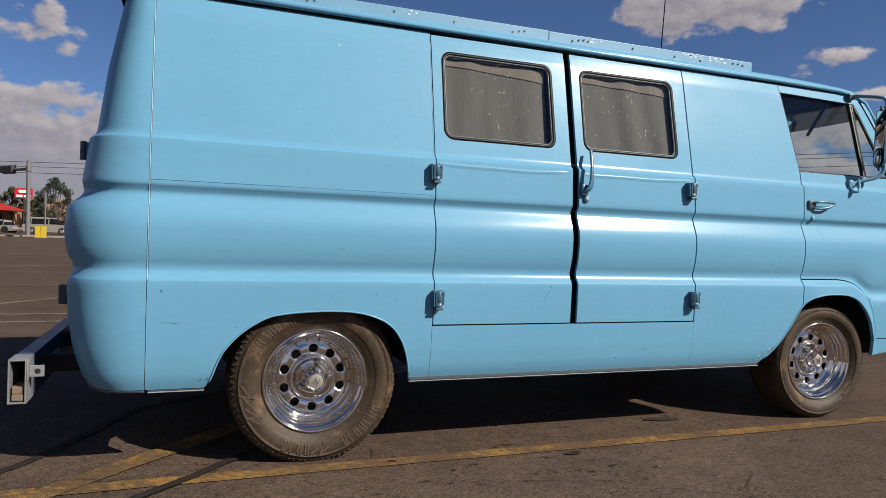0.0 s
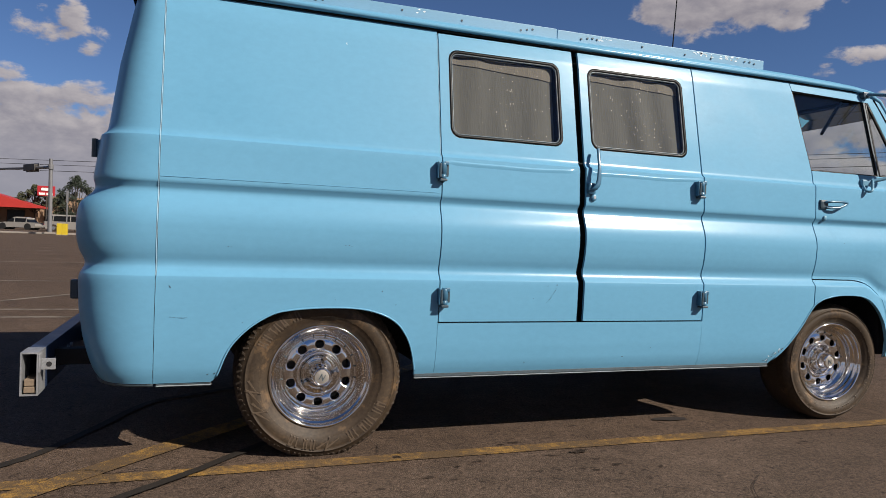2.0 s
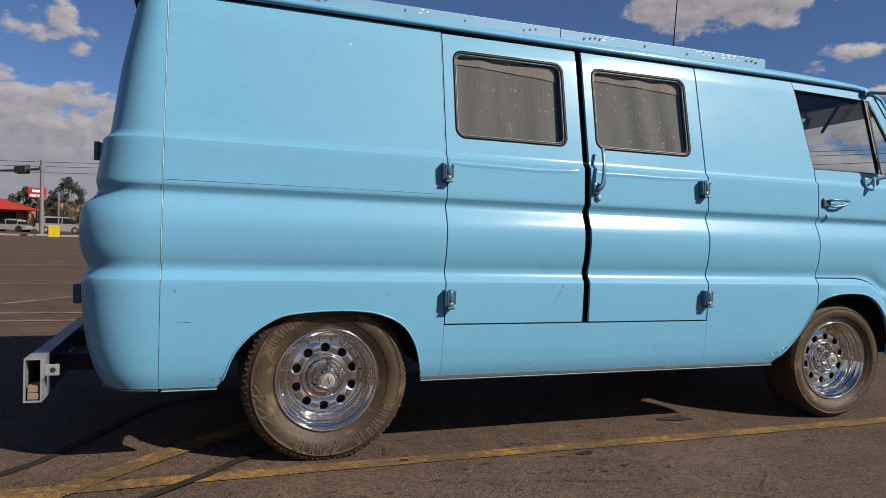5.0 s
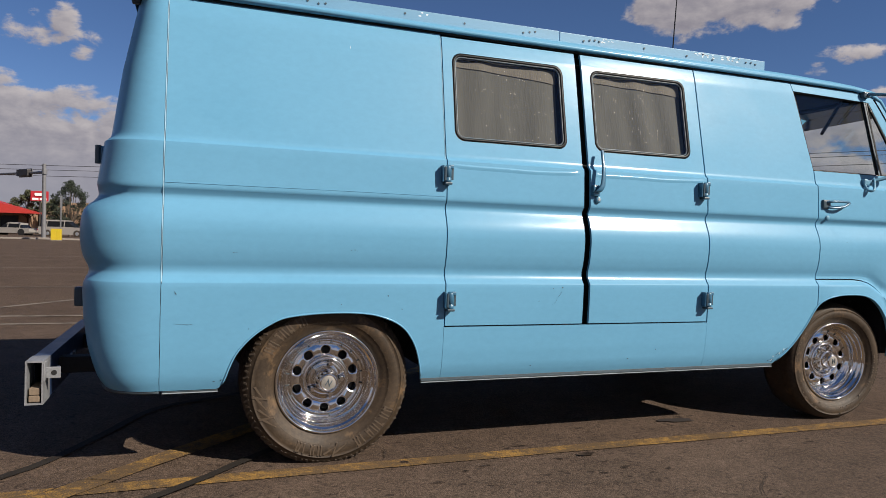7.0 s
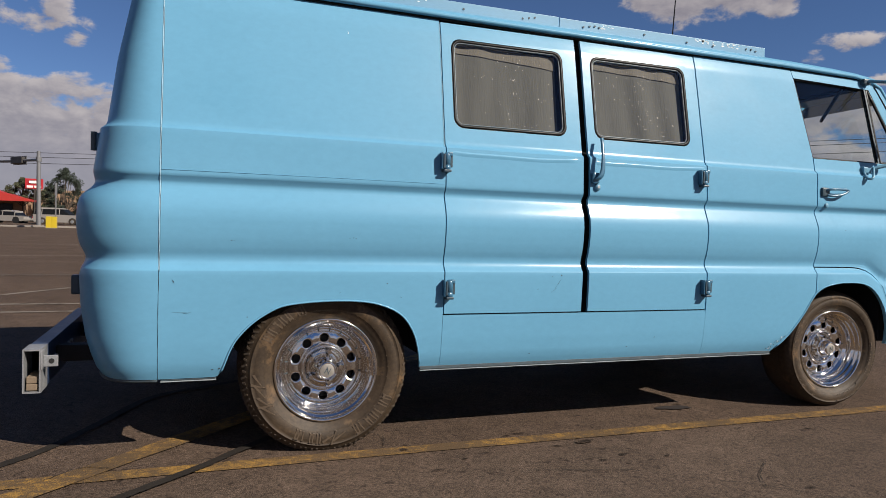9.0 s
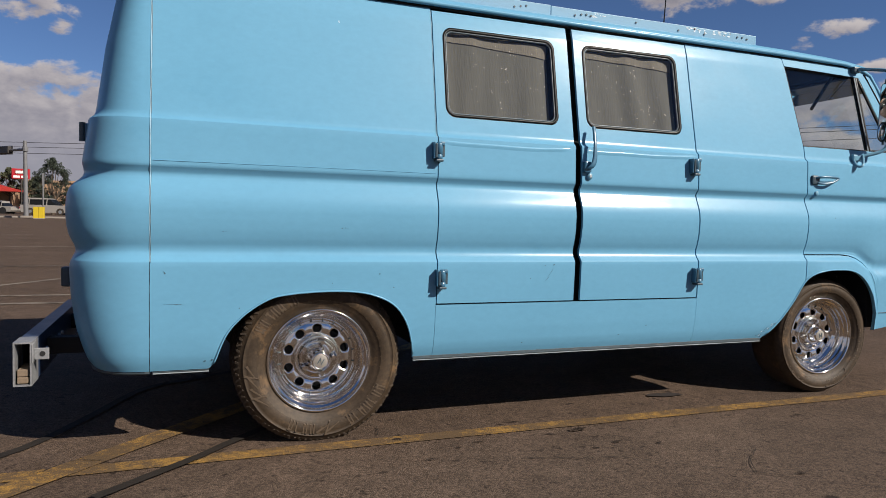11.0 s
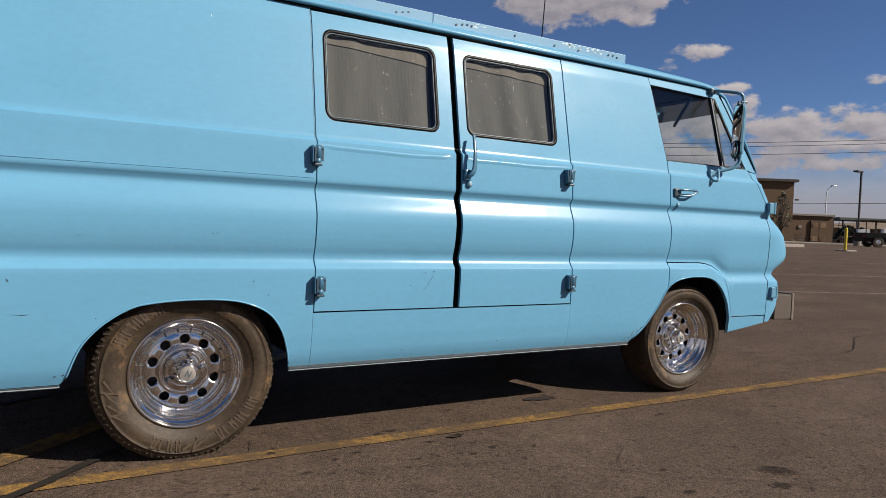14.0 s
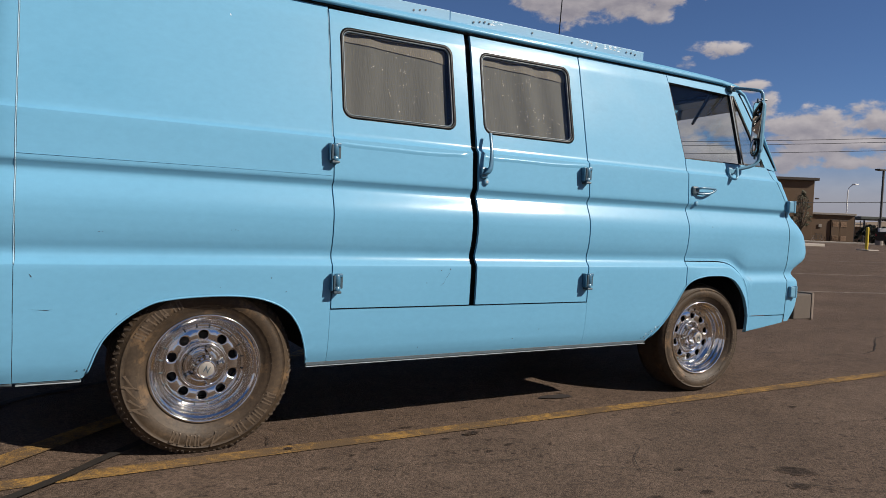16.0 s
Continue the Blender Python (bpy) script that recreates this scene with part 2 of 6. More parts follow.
def line_paint(name, paint, ground):
    """Road paint worn off the stones in patches and specks, with dark cracks."""
    m = bpy.data.materials.new(name)
    m.use_nodes = True
    n, l = m.node_tree.nodes, m.node_tree.links
    b = n["Principled BSDF"]
    co = n.new("ShaderNodeTexCoord")

    def noise_at(s, detail, rough_):
        t = n.new("ShaderNodeTexNoise")
        t.inputs["Scale"].default_value, t.inputs["Detail"].default_value, t.inputs["Roughness"].default_value = s, detail, rough_
        l.new(co.outputs["Object"], t.inputs["Vector"])
        return t.outputs["Fac"]

    def sum_of(a, b_, k):
        t = n.new("ShaderNodeMath")
        t.operation = "MULTIPLY_ADD"
        l.new(b_, t.inputs[0])
        t.inputs[1].default_value = k
        l.new(a, t.inputs[2])
        return t.outputs[0]

    wear = sum_of(sum_of(noise_at(3.0, 6.0, 0.6), noise_at(28.0, 5.0, 0.7), 0.9), noise_at(190.0, 3.0, 0.7), 1.0)
    keep = n.new("ShaderNodeMapRange")
    keep.inputs["From Min"].default_value, keep.inputs["From Max"].default_value = 1.20, 1.50
    keep.inputs["To Min"].default_value, keep.inputs["To Max"].default_value = 1.0, 0.12
    l.new(wear, keep.inputs["Value"])
    mx = n.new("ShaderNodeMix")
    mx.data_type = "RGBA"
    mx.inputs["A"].default_value, mx.inputs["B"].default_value = (*ground, 1), (*paint, 1)
    l.new(keep.outputs[0], mx.inputs["Factor"])
    l.new(mx.outputs["Result"], b.inputs["Base Color"])
    b.inputs["Roughness"].default_value = 0.85
    b.inputs["Specular IOR Level"].default_value = 0.15
    bp = n.new("ShaderNodeBump")
    bp.inputs["Strength"].default_value, bp.inputs["Distance"].default_value = 0.7, 0.005
    l.new(noise_at(160.0, 3.0, 0.6), bp.inputs["Height"])
    l.new(bp.outputs[0], b.inputs["Normal"])
    return m


ASPHALT = asphalt_material("asphalt", (0.073, 0.0505, 0.0368), (0.095, 0.0670, 0.0498))
YELLOW = line_paint("yellow_line_paint", (0.335, 0.188, 0.045), (0.066, 0.048, 0.035))
CURTAIN = material("grey_curtain", (0.083, 0.080, 0.073), 0.9, vary=0.16, scale=3, fine=60, stretch=(2.6, 1, 0.5), stain=(0.066, 0.063, 0.058), stain_at=0.60, bump=0.25, bump_scale=30)
CURTAIN_HEM = material("curtain_hem", (0.132, 0.116, 0.098), 0.9, vary=0.25, scale=8, fine=80, stretch=(6, 1, 0.8), bump=0.4, bump_scale=40)
GLASS = glass_material("window_glass")
SILVER = material("mirror_silver", (0.85, 0.86, 0.86), 0.02, metal=1.0, vary=0.0)

# ---- helpers for meshes ----


def mesh_object(name, bm, mat, smooth=False, facing=None):
    me = bpy.data.meshes.new(name)
    bmesh.ops.recalc_face_normals(bm, faces=bm.faces)
    if facing is not None and sum(f.normal.dot(Vector(facing)) for f in bm.faces) < 0:
        bmesh.ops.reverse_faces(bm, faces=bm.faces)
    for f in bm.faces:
        f.smooth = smooth
    bm.to_mesh(me)
    bm.free()
    for m in mat if isinstance(mat, (list, tuple)) else [mat]:
        me.materials.append(m)
    return new(name, me)


def part(name, bm, mat, parent, label="", smooth=False, facing=None):
    ob = mesh_object(name, bm, mat, smooth, facing)
    ob.parent = parent
    if parent.type == "EMPTY":
        ob.matrix_parent_inverse = parent.matrix_basis.inverted()
    if label:
        ob["label"] = label
    return ob


def thing(name, at, label, category, group="", kind=""):
    e = new(name)
    e.empty_display_size = 0.2
    e.matrix_basis = Matrix.Translation(at)
    return tagged(e, label, category, group, kind)


def add_box(bm, lo, hi, bevel=0.0, m=None):
    lo, hi = Vector(lo), Vector(hi)
    r = bmesh.ops.create_cube(bm, size=1.0, matrix=Matrix.Translation((lo + hi) / 2) @ Matrix.Diagonal((*(hi - lo), 1)))
    vs = r["verts"]
    if bevel:
        es = {e for v in vs for e in v.link_edges}
        vs = bmesh.ops.bevel(bm, geom=list(es), offset=bevel, segments=2, affect="EDGES", profile=0.6)["verts"]
        # bevel returns only new verts: every vert of the piece is new after bevelling
    if m is not None:
        bmesh.ops.transform(bm, matrix=m, verts=vs)
    return bm


def box(lo, hi, bevel=0.0, m=None):
    return add_box(bmesh.new(), lo, hi, bevel, m)


def add_rod(bm, a, b, r0, r1=None, seg=12):
    a, b = Vector(a), Vector(b)
    d = b - a
    m = Matrix.Translation((a + b) / 2) @ d.to_track_quat("Z", "Y").to_matrix().to_4x4()
    bmesh.ops.create_cone(bm, cap_ends=True, segments=seg, radius1=r0, radius2=r0 if r1 is None else r1, depth=d.length, matrix=m)
    return bm


def rod(a, b, r0, r1=None, seg=12):
    return add_rod(bmesh.new(), a, b, r0, r1, seg)


def tube(points, r, seg=10, close=False):
    """A bent tube through the points."""
    bm = bmesh.new()
    pts = [Vector(p) for p in points]
    rings = []
    prev = None
    for i, p in enumerate(pts):
        t = (pts[min(i + 1, len(pts) - 1)] - pts[max(i - 1, 0)]).normalized()
        u = t.orthogonal().normalized() if prev is None else (prev - t * prev.dot(t)).normalized()
        prev = u
        w = t.cross(u)
        rings.append([bm.verts.new(p + r * (math.cos(2 * math.pi * k / seg) * u + math.sin(2 * math.pi * k / seg) * w)) for k in range(seg)])
    for a, b in zip(rings, rings[1:]):
        for k in range(seg):
            bm.faces.new((a[k], a[(k + 1) % seg], b[(k + 1) % seg], b[k]))
    bm.faces.new(rings[0])
    bm.faces.new(rings[-1][::-1])
    return bm


def smooth_points(ctrl, n=6):
    """Catmull-Rom points through ctrl."""
    c = [Vector(p) for p in ctrl]
    c = [2 * c[0] - c[1]] + c + [2 * c[-1] - c[-2]]
    out = []
    for i in range(1, len(c) - 2):
        for k in range(n):
            t = k / n
            out.append(0.5 * ((2 * c[i]) + (c[i + 1] - c[i - 1]) * t + (2 * c[i - 1] - 5 * c[i] + 4 * c[i + 1] - c[i + 2]) * t * t + (3 * c[i] - c[i - 1] - 3 * c[i + 1] + c[i + 2]) * t ** 3))
    out.append(c[-2])
    return out


def lathe(profile, seg=64, axis="y"):
    """Turns (radius, depth) pairs round the y axis."""
    bm = bmesh.new()
    rings = []
    for r, d in profile:
        if r < 1e-5:
            rings.append([bm.verts.new((0, d, 0))])
        else:
            rings.append([bm.verts.new((r * math.cos(2 * math.pi * k / seg), d, r * math.sin(2 * math.pi * k / seg))) for k in range(seg)])
    for a, b in zip(rings, rings[1:]):
        for k in range(seg):
            q = [a[k % len(a)], a[(k + 1) % len(a)], b[(k + 1) % len(b)], b[k % len(b)]]
            q = list(dict.fromkeys(q))
            if len(q) > 2:
                bm.faces.new(q)
    return bm


def grid_mesh(bm, pts, skip=lambda i, j: False):
    """Quads over rows of points."""
    vs = [[bm.verts.new(p) for p in row] for row in pts]
    for i in range(len(vs) - 1):
        for j in range(len(vs[0]) - 1):
            if not skip(i, j):
                bm.faces.new((vs[i][j], vs[i][j + 1], vs[i + 1][j + 1], vs[i + 1][j]))
    return vs


def interp(table, z):
    if z <= table[0][0]:
        return table[0][1]
    for (a, u), (b, v) in zip(table, table[1:]):
        if z <= b:
            return u + (v - u) * (z - a) / (b - a)
    return table[-1][1]


def soft_table(table, step=0.012, width=0.010):
    """The table as a rounded curve."""
    lo, hi = table[0][0], table[-1][0]
    n = int((hi - lo) / step)
    return [(lo + (hi - lo) * i / n, sum(interp(table, lo + (hi - lo) * i / n + k * width / 3) for k in (-3, -2, -1, 0, 1, 2, 3)) / 7) for i in range(n + 1)]

# ---- the van's shape ----
# side: how far the skin lies in from the widest plane, by height
SIDE = soft_table([(0.28, 0.052), (0.33, 0.030), (0.36, 0.0215), (0.42, 0.0130), (0.50, 0.0070), (0.60, 0.0020), (0.67, 0.0), (0.702, 0.0), (0.708, 0.003), (0.722, 0.015), (0.738, 0.023), (0.752, 0.0245), (0.765, 0.021), (0.785, 0.0135), (0.82, 0.0058), (0.86, 0.0013), (0.90, 0.0), (0.93, 0.0030), (0.955, 0.0100), (0.985, 0.0225), (1.005, 0.0315), (1.020, 0.0365), (1.030, 0.034), (1.046, 0.0222), (1.0505, 0.0190), (1.062, 0.018), (1.20, 0.025), (1.2185, 0.0265), (1.2215, 0.029), (1.227, 0.038), (1.235, 0.0440), (1.25, 0.0472), (1.27, 0.0511), (1.71, 0.1380), (1.76, 0.1530), (1.80, 0.168)], 0.002, 0.002)
REAR = soft_table([(0.28, -0.806), (0.33, -0.838), (0.38, -0.855), (0.45, -0.874), (0.56, -0.890), (0.66, -0.895), (0.69, -0.893), (0.703, -0.888), (0.722, -0.879), (0.738, -0.876), (0.750, -0.879), (0.765, -0.886), (0.785, -0.896), (0.82, -0.904), (0.86, -0.907), (0.90, -0.907), (0.937, -0.904), (0.955, -0.900), (0.968, -0.895), (0.983, -0.882), (0.997, -0.864), (1.010, -0.853), (1.022, -0.849), (1.040, -0.850), (1.062, -0.854), (1.14, -0.843), (1.2185, -0.833), (1.2215, -0.831), (1.236, -0.815), (1.25, -0.810), (1.5, -0.781), (1.80, -0.727)], 0.002, 0.003)
NOSE = soft_table([(0.28, 3.44), (0.34, 3.515), (0.372, 3.56), (0.40, 3.605), (0.43, 3.646), (0.47, 3.677), (0.55, 3.685), (0.61, 3.672), (0.64, 3.640), (0.662, 3.602), (0.69, 3.625), (0.71, 3.670), (0.73, 3.735), (0.75, 3.775), (0.78, 3.795), (0.82, 3.785), (0.86, 3.763), (0.90, 3.735), (0.95, 3.667), (1.0, 3.589), (1.03, 3.530), (1.06, 3.500), (1.10, 3.492), (1.15, 3.470), (1.20, 3.437), (1.25, 3.430), (1.30, 3.43)])
WIDTH = 1.93
FLOOR_Z, GUTTER_Z = 0.30, 1.788


def side_y(z):
    return interp(SIDE, z)


def skin_y(x, z):
    """The side skin of the cab: its lower crease runs deeper in front of the wheel."""
    t = min(1.0, max(0.0, (x - 2.86) / 0.20))
    w = min(1.0, max(0.0, (0.90 - z) / 0.20))
    return side_y(z + 0.080 * t * t * (3 - 2 * t) * w * w * (3 - 2 * w))


# the cab's front seam leans back above the belt
SEAM = [(1.02, 3.4105), (1.107, 3.375), (1.19, 3.315), (1.25, 3.27), (1.30, 3.23)]


REAR_ARCH = [(-0.40, 0.305), (-0.385, 0.33), (-0.36, 0.40), (-0.331, 0.452), (-0.272, 0.512), (-0.19, 0.562), (-0.12, 0.578), (-0.03, 0.586), (0.07, 0.588), (0.15, 0.583), (0.208, 0.572), (0.27, 0.549), (0.315, 0.518), (0.345, 0.48), (0.366, 0.44), (0.382, 0.39), (0.395, 0.331), (0.40, 0.30)]
FRONT_ARCH = [(2.28, 0.30), (2.363, 0.375), (2.41, 0.428), (2.463, 0.496), (2.51, 0.568), (2.544, 0.608), (2.60, 0.638), (2.679, 0.654), (2.75, 0.657), (2.823, 0.655), (2.885, 0.642), (2.935, 0.616), (2.985, 0.57), (3.025, 0.51), (3.05, 0.44), (3.060, 0.395), (3.056, 0.322)]



def rounded(table, n=5):
    """The same outline through a smooth curve."""
    return [(p.x, p.y) for p in smooth_points([(x, z, 0) for x, z in table], n)]


REAR_ARCH = rounded(REAR_ARCH, 4)
FRONT_ARCH = rounded(FRONT_ARCH, 4)


# heights at which the skin has crisp edges
KNOTS = (0.7005, 0.7035, 0.709, 0.722, 0.738, 1.020, 1.030, 1.046, 1.0505, 1.058, 1.2185, 1.2215, 1.227, 1.236)


def crease(bm, heights=(0.7035, 1.2185)):
    """Keeps the pressed edges of the skin sharp."""
    for e in bm.edges:
        if any(abs(v.co.z - h) < 1e-4 and abs(e.other_vert(v).co.z - h) < 1e-4 for v in e.verts[:1] for h in heights):
            e.smooth = False
    return bm


def rows_z(z0, z1, step=0.012):
    n = max(1, round((z1 - z0) / step))
    out = {z0 + (z1 - z0) * i / n for i in range(n + 1)}
    out = {z for z in out if z in (z0, z1) or all(abs(z - k) > 0.005 for k in KNOTS)} | {k for k in KNOTS if z0 + 0.003 < k < z1 - 0.003}
    return sorted(out)


def side_panel(x0, x1, z0, z1, arch=(), hole=None, nx=14, flange=0.014, base=0.685, skin=lambda x, z: side_y(z)):
    """A panel of the side skin between two uprights, with a folded edge, an arch cut out below and a hole for a window."""
    bm = bmesh.new()
    xs = {x0 + (x1 - x0) * i / nx for i in range(nx + 1)} | {a for a, _ in arch if x0 < a < x1} 
    if hole:
        xs |= {hole[0], hole[1]}
    xs = sorted(xs)
    xs = [x for i, x in enumerate(xs) if i == 0 or x - xs[i - 1] > 1e-4]
    base = base if arch else z0
    zs = rows_z(base, z1)
    if hole:
        zs = sorted([z for z in zs if abs(z - hole[2]) > 0.006 and abs(z - hole[3]) > 0.006] + [hole[2], hole[3]])
    lower = 22 if arch else 0
    arch_x = [a for a, _ in arch]

    def bottom(x):
        return interp(list(arch), x) if arch and arch_x[0] <= x <= arch_x[-1] else z0

    pts = []
    for k in range(lower):
        pts.append([(x, bottom(x) + (base - bottom(x)) * k / lower) for x in xs])
    pts += [[(x, z) for x in xs] for z in zs]
    grid = [[Vector((x, skin(x, z), z)) for x, z in row] for row in pts]
    z_of = [row[0][1] for row in pts]

    def skip(i, j):
        if not hole or i < lower:
            return False
        return hole[0] - 1e-4 < xs[j] < hole[1] - 1e-4 and hole[2] - 1e-4 < z_of[i] < hole[3] - 1e-4

    grid_mesh(bm, grid, skip)
    crease(bm)
    # folded edges
    edge_loops = [e for e in bm.edges if len(e.link_faces) == 1]
    for e in edge_loops:
        e.smooth = False
    r = bmesh.ops.extrude_edge_only(bm, edges=edge_loops)
    bmesh.ops.translate(bm, vec=(0, flange, 0), verts=[g for g in r["geom"] if isinstance(g, bmesh.types.BMVert)])
    return bm


def corner_panel(x_seam, ends, ry, z0, z1, n=20, power=2.6, skin=lambda x, z: side_y(z)):
    """The skin round a corner of the body, from the seam on the side to the end face."""
    bm = bmesh.new()
    rows = []
    for z in rows_z(z0, z1):
        xe = interp(ends, z)
        xs = interp(x_seam, z) if isinstance(x_seam, list) else x_seam
        o = skin(xs, z)
        row = []
        for k in range(n + 1):
            a = math.pi / 2 * k / n
            s, c = math.sin(a) ** (2 / power), math.cos(a) ** (2 / power) if math.cos(a) > 0 else 0
            row.append(Vector((xs + (xe - xs) * s, o + ry * (1 - c), z)))
        rows.append(row)
    grid_mesh(bm, rows)
    return crease(bm)


def end_panel(ends, ry, z0, z1, bulge, n=12):
    """The end face of the body between the two corners."""
    bm = bmesh.new()
    rows = []
    for z in rows_z(z0, z1):
        y0 = side_y(z) + ry
        y1 = WIDTH - y0
        rows.append([Vector((interp(ends, z) + bulge * math.sin(math.pi * k / n), y0 + (y1 - y0) * k / n, z)) for k in range(n + 1)])
    grid_mesh(bm, rows)
    return bm


def mirrored(bm):
    """The same skin on the far side."""
    for v in bm.verts:
        v.co.y = WIDTH - v.co.y
    return bm


def rounded_rect(x0, x1, z0, z1, r, n=6):
    out = []
    for cx, cz, a0 in ((x1 - r, z1 - r, 0), (x0 + r, z1 - r, 90), (x0 + r, z0 + r, 180), (x1 - r, z0 + r, 270)):
        for k in range(n + 1):
            a = radians(a0 + 90 * k / n)
            out.append((cx + r * math.cos(a), cz + r * math.sin(a)))
    return out


def ring_between(outer, inner, y_out, y_in):
    """A band between two loops of the same count, in the side's plane."""
    bm = bmesh.new()
    a = [bm.verts.new((x, side_y(z) + y_out, z)) for x, z in outer]
    b = [bm.verts.new((x, side_y(z) + y_in, z)) for x, z in inner]
    for k in range(len(a)):
        j = (k + 1) % len(a)
        bm.faces.new((a[k], a[j], b[j], b[k]))
    return bm


def square_to(loop, x0, x1, z0, z1):
    """The points of a rectangle that lie out from those of a rounded loop."""
    out = []
    n = len(loop) // 4
    corners = [(x1, z1), (x0, z1), (x0, z0), (x1, z0)]
    for i, (x, z) in enumerate(loop):
        q, k = divmod(i, n)
        cx, cz = corners[q]
        half = (n - 1) / 2
        if q in (0, 2):
            out.append((cx, z) if k < half else (cx, cz) if k == half else (x, cz))
        else:
            out.append((x, cz) if k < half else (cx, cz) if k == half else (cx, z))
    return out


def gasket(loop, depth_out, width, seg=8):
    """A rubber bead along a closed loop of the side."""
    pts = [Vector((x, side_y(z) + depth_out, z)) for x, z in loop]
    bm = bmesh.new()
    n = len(pts)
    rings = []
    for i, p in enumerate(pts):
        t = (pts[(i + 1) % n] - pts[i - 1]).normalized()
        u = Vector((0, -1, 0))
        w = t.cross(u).normalized()
        rings.append([bm.verts.new(p + width * (math.cos(2 * math.pi * k / seg) * w + 0.7 * math.sin(2 * math.pi * k / seg) * u)) for k in range(seg)])
    for i in range(n):
        a, b = rings[i], rings[(i + 1) % n]
        for k in range(seg):
            bm.faces.new((a[k], a[(k + 1) % seg], b[(k + 1) % seg], b[k]))
    return bm


def pane(loop, depth, thick=0.004):
    bm = bmesh.new()
    vs = [bm.verts.new((x, side_y(z) + depth, z)) for x, z in loop]
    f = bm.faces.new(vs)
    return bm


# ---- the van ----
van = thing("van", (1.4, 0.96, 0.0), "light blue vintage panel van with chrome wheels parked on asphalt", "van")

DOOR_BOTTOM, DOOR_TOP = 0.529, 1.768
rear_quarter = part("rear_side_panel", side_panel(-0.609, 0.4835, FLOOR_Z, GUTTER_Z, REAR_ARCH, nx=22), PAINT, van, smooth=True)
part("rear_corner_panel", corner_panel(-0.6107, REAR, 0.27, FLOOR_Z, 1.80), PAINT, van, smooth=True)
part("rocker_panel", side_panel(0.4848, 1.8345, 0.30, DOOR_BOTTOM - 0.0065), PAINT, van, smooth=True)
mid = side_panel(1.8355, 2.530, FLOOR_Z, GUTTER_Z, [p for p in FRONT_ARCH if p[0] < 2.53] + [(2.533, interp(FRONT_ARCH, 2.533))], nx=12)
for v in mid.verts:
    if v.co.z > 1.30:
        x1 = 2.530 - 0.07 * (v.co.z - 1.30) / 0.42
        v.co.x = 1.8355 + (v.co.x - 1.8355) * (x1 - 1.8355) / (2.530 - 1.8355)
for v in mid.verts:
    if v.co.x < 2.0 and v.co.z > 0.53:
        v.co.x -= 0.010 * (v.co.z - 0.53) / 1.25 * (2.0 - v.co.x) / 0.1645
part("mid_side_panel", mid, PAINT, van, smooth=True)

# front fender: the flare between the arch and the cab door, and the strip below the door
DOOR_FOOT = [(2.536, 0.738), (2.80, 0.738), (2.85, 0.733), (2.90, 0.720), (2.945, 0.700), (2.98, 0.672), (3.012, 0.63), (3.035, 0.585), (3.055, 0.53), (3.072, 0.48), (3.085, 0.418), (3.42, 0.416)]


def fender():
    bm = bmesh.new()
    xs = sorted({x for x, _ in FRONT_ARCH if x > 2.536} | {x for x, _ in DOOR_FOOT[:-1]} | {3.12, 3.2, 3.3, 3.40} | {2.536 + 0.03 * k for k in range(18)})
    cols = []
    for x in xs:
        top = interp(DOOR_FOOT, x) - 0.006
        low = interp(FRONT_ARCH, x) if x <= 3.058 else 0.322 + 0.045 * (x - 3.058) / 0.34
        col = []
        for k in range(17):
            z = low + (top - low) * k / 16
            # the arch is flared outwards a little
            lip = 0.010 * max(0.0, 1 - (z - low) / 0.07) * min(1.0, max(0.0, (x - 2.54) / 0.10)) if x < 3.07 else 0.0
            col.append(Vector((x, skin_y(x, z) - lip, z)))
        cols.append(col)
    grid_mesh(bm, cols)
    rim_edges = [e for e in bm.edges if len(e.link_faces) == 1]
    for e in rim_edges:
        e.smooth = False
    r = bmesh.ops.extrude_edge_only(bm, edges=rim_edges)
    bmesh.ops.translate(bm, vec=(0, 0.02, 0), verts=[g for g in r["geom"] if isinstance(g, bmesh.types.BMVert)])
    return bm


part("front_fender", fender(), PAINT, van, smooth=True)

WIN_SILL = 1.300


def lean_back(bm):
    """Draws the front edge of the cab door in along the seam."""
    for v in bm.verts:
        if v.co.z > 1.02 and v.co.x > 2.9:
            v.co.x += (interp(SEAM, v.co.z) - 3.4105) * (v.co.x - 2.9) / 0.505
    return bm


cab_door = part("cab_door", lean_back(side_panel(2.536, 3.405, 0.416, WIN_SILL, DOOR_FOOT, nx=22, base=0.765, skin=skin_y)), PAINT, van, smooth=True)
part("front_corner_panel", corner_panel(SEAM, NOSE, 0.36, 0.372, 1.285, skin=skin_y), PAINT, van, smooth=True)


def strip(a0, a1, b0, b1, n=10, out=0.0, fold=0.02):
    """A band of skin from edge a0-a1 to edge b0-b1, each an (x, z) pair."""
    bm = bmesh.new()
    rows = []
    for k in range(n + 1):
        t = k / n
        pa = [a + (b - a) * t for a, b in zip(a0, a1)]
        pb = [a + (b - a) * t for a, b in zip(b0, b1)]
        rows.append([Vector((pa[0] + (pb[0] - pa[0]) * s, side_y(pa[1] + (pb[1] - pa[1]) * s) - out, pa[1] + (pb[1] - pa[1]) * s)) for s in (0, 0.33, 0.67, 1)])
    grid_mesh(bm, rows)
    rim_edges = [e for e in bm.edges if len(e.link_faces) == 1]
    for e in rim_edges:
        e.smooth = False
    r = bmesh.ops.extrude_edge_only(bm, edges=rim_edges)
    bmesh.ops.translate(bm, vec=(0, fold, 0), verts=[g for g in r["geom"] if isinstance(g, bmesh.types.BMVert)])
    return bm


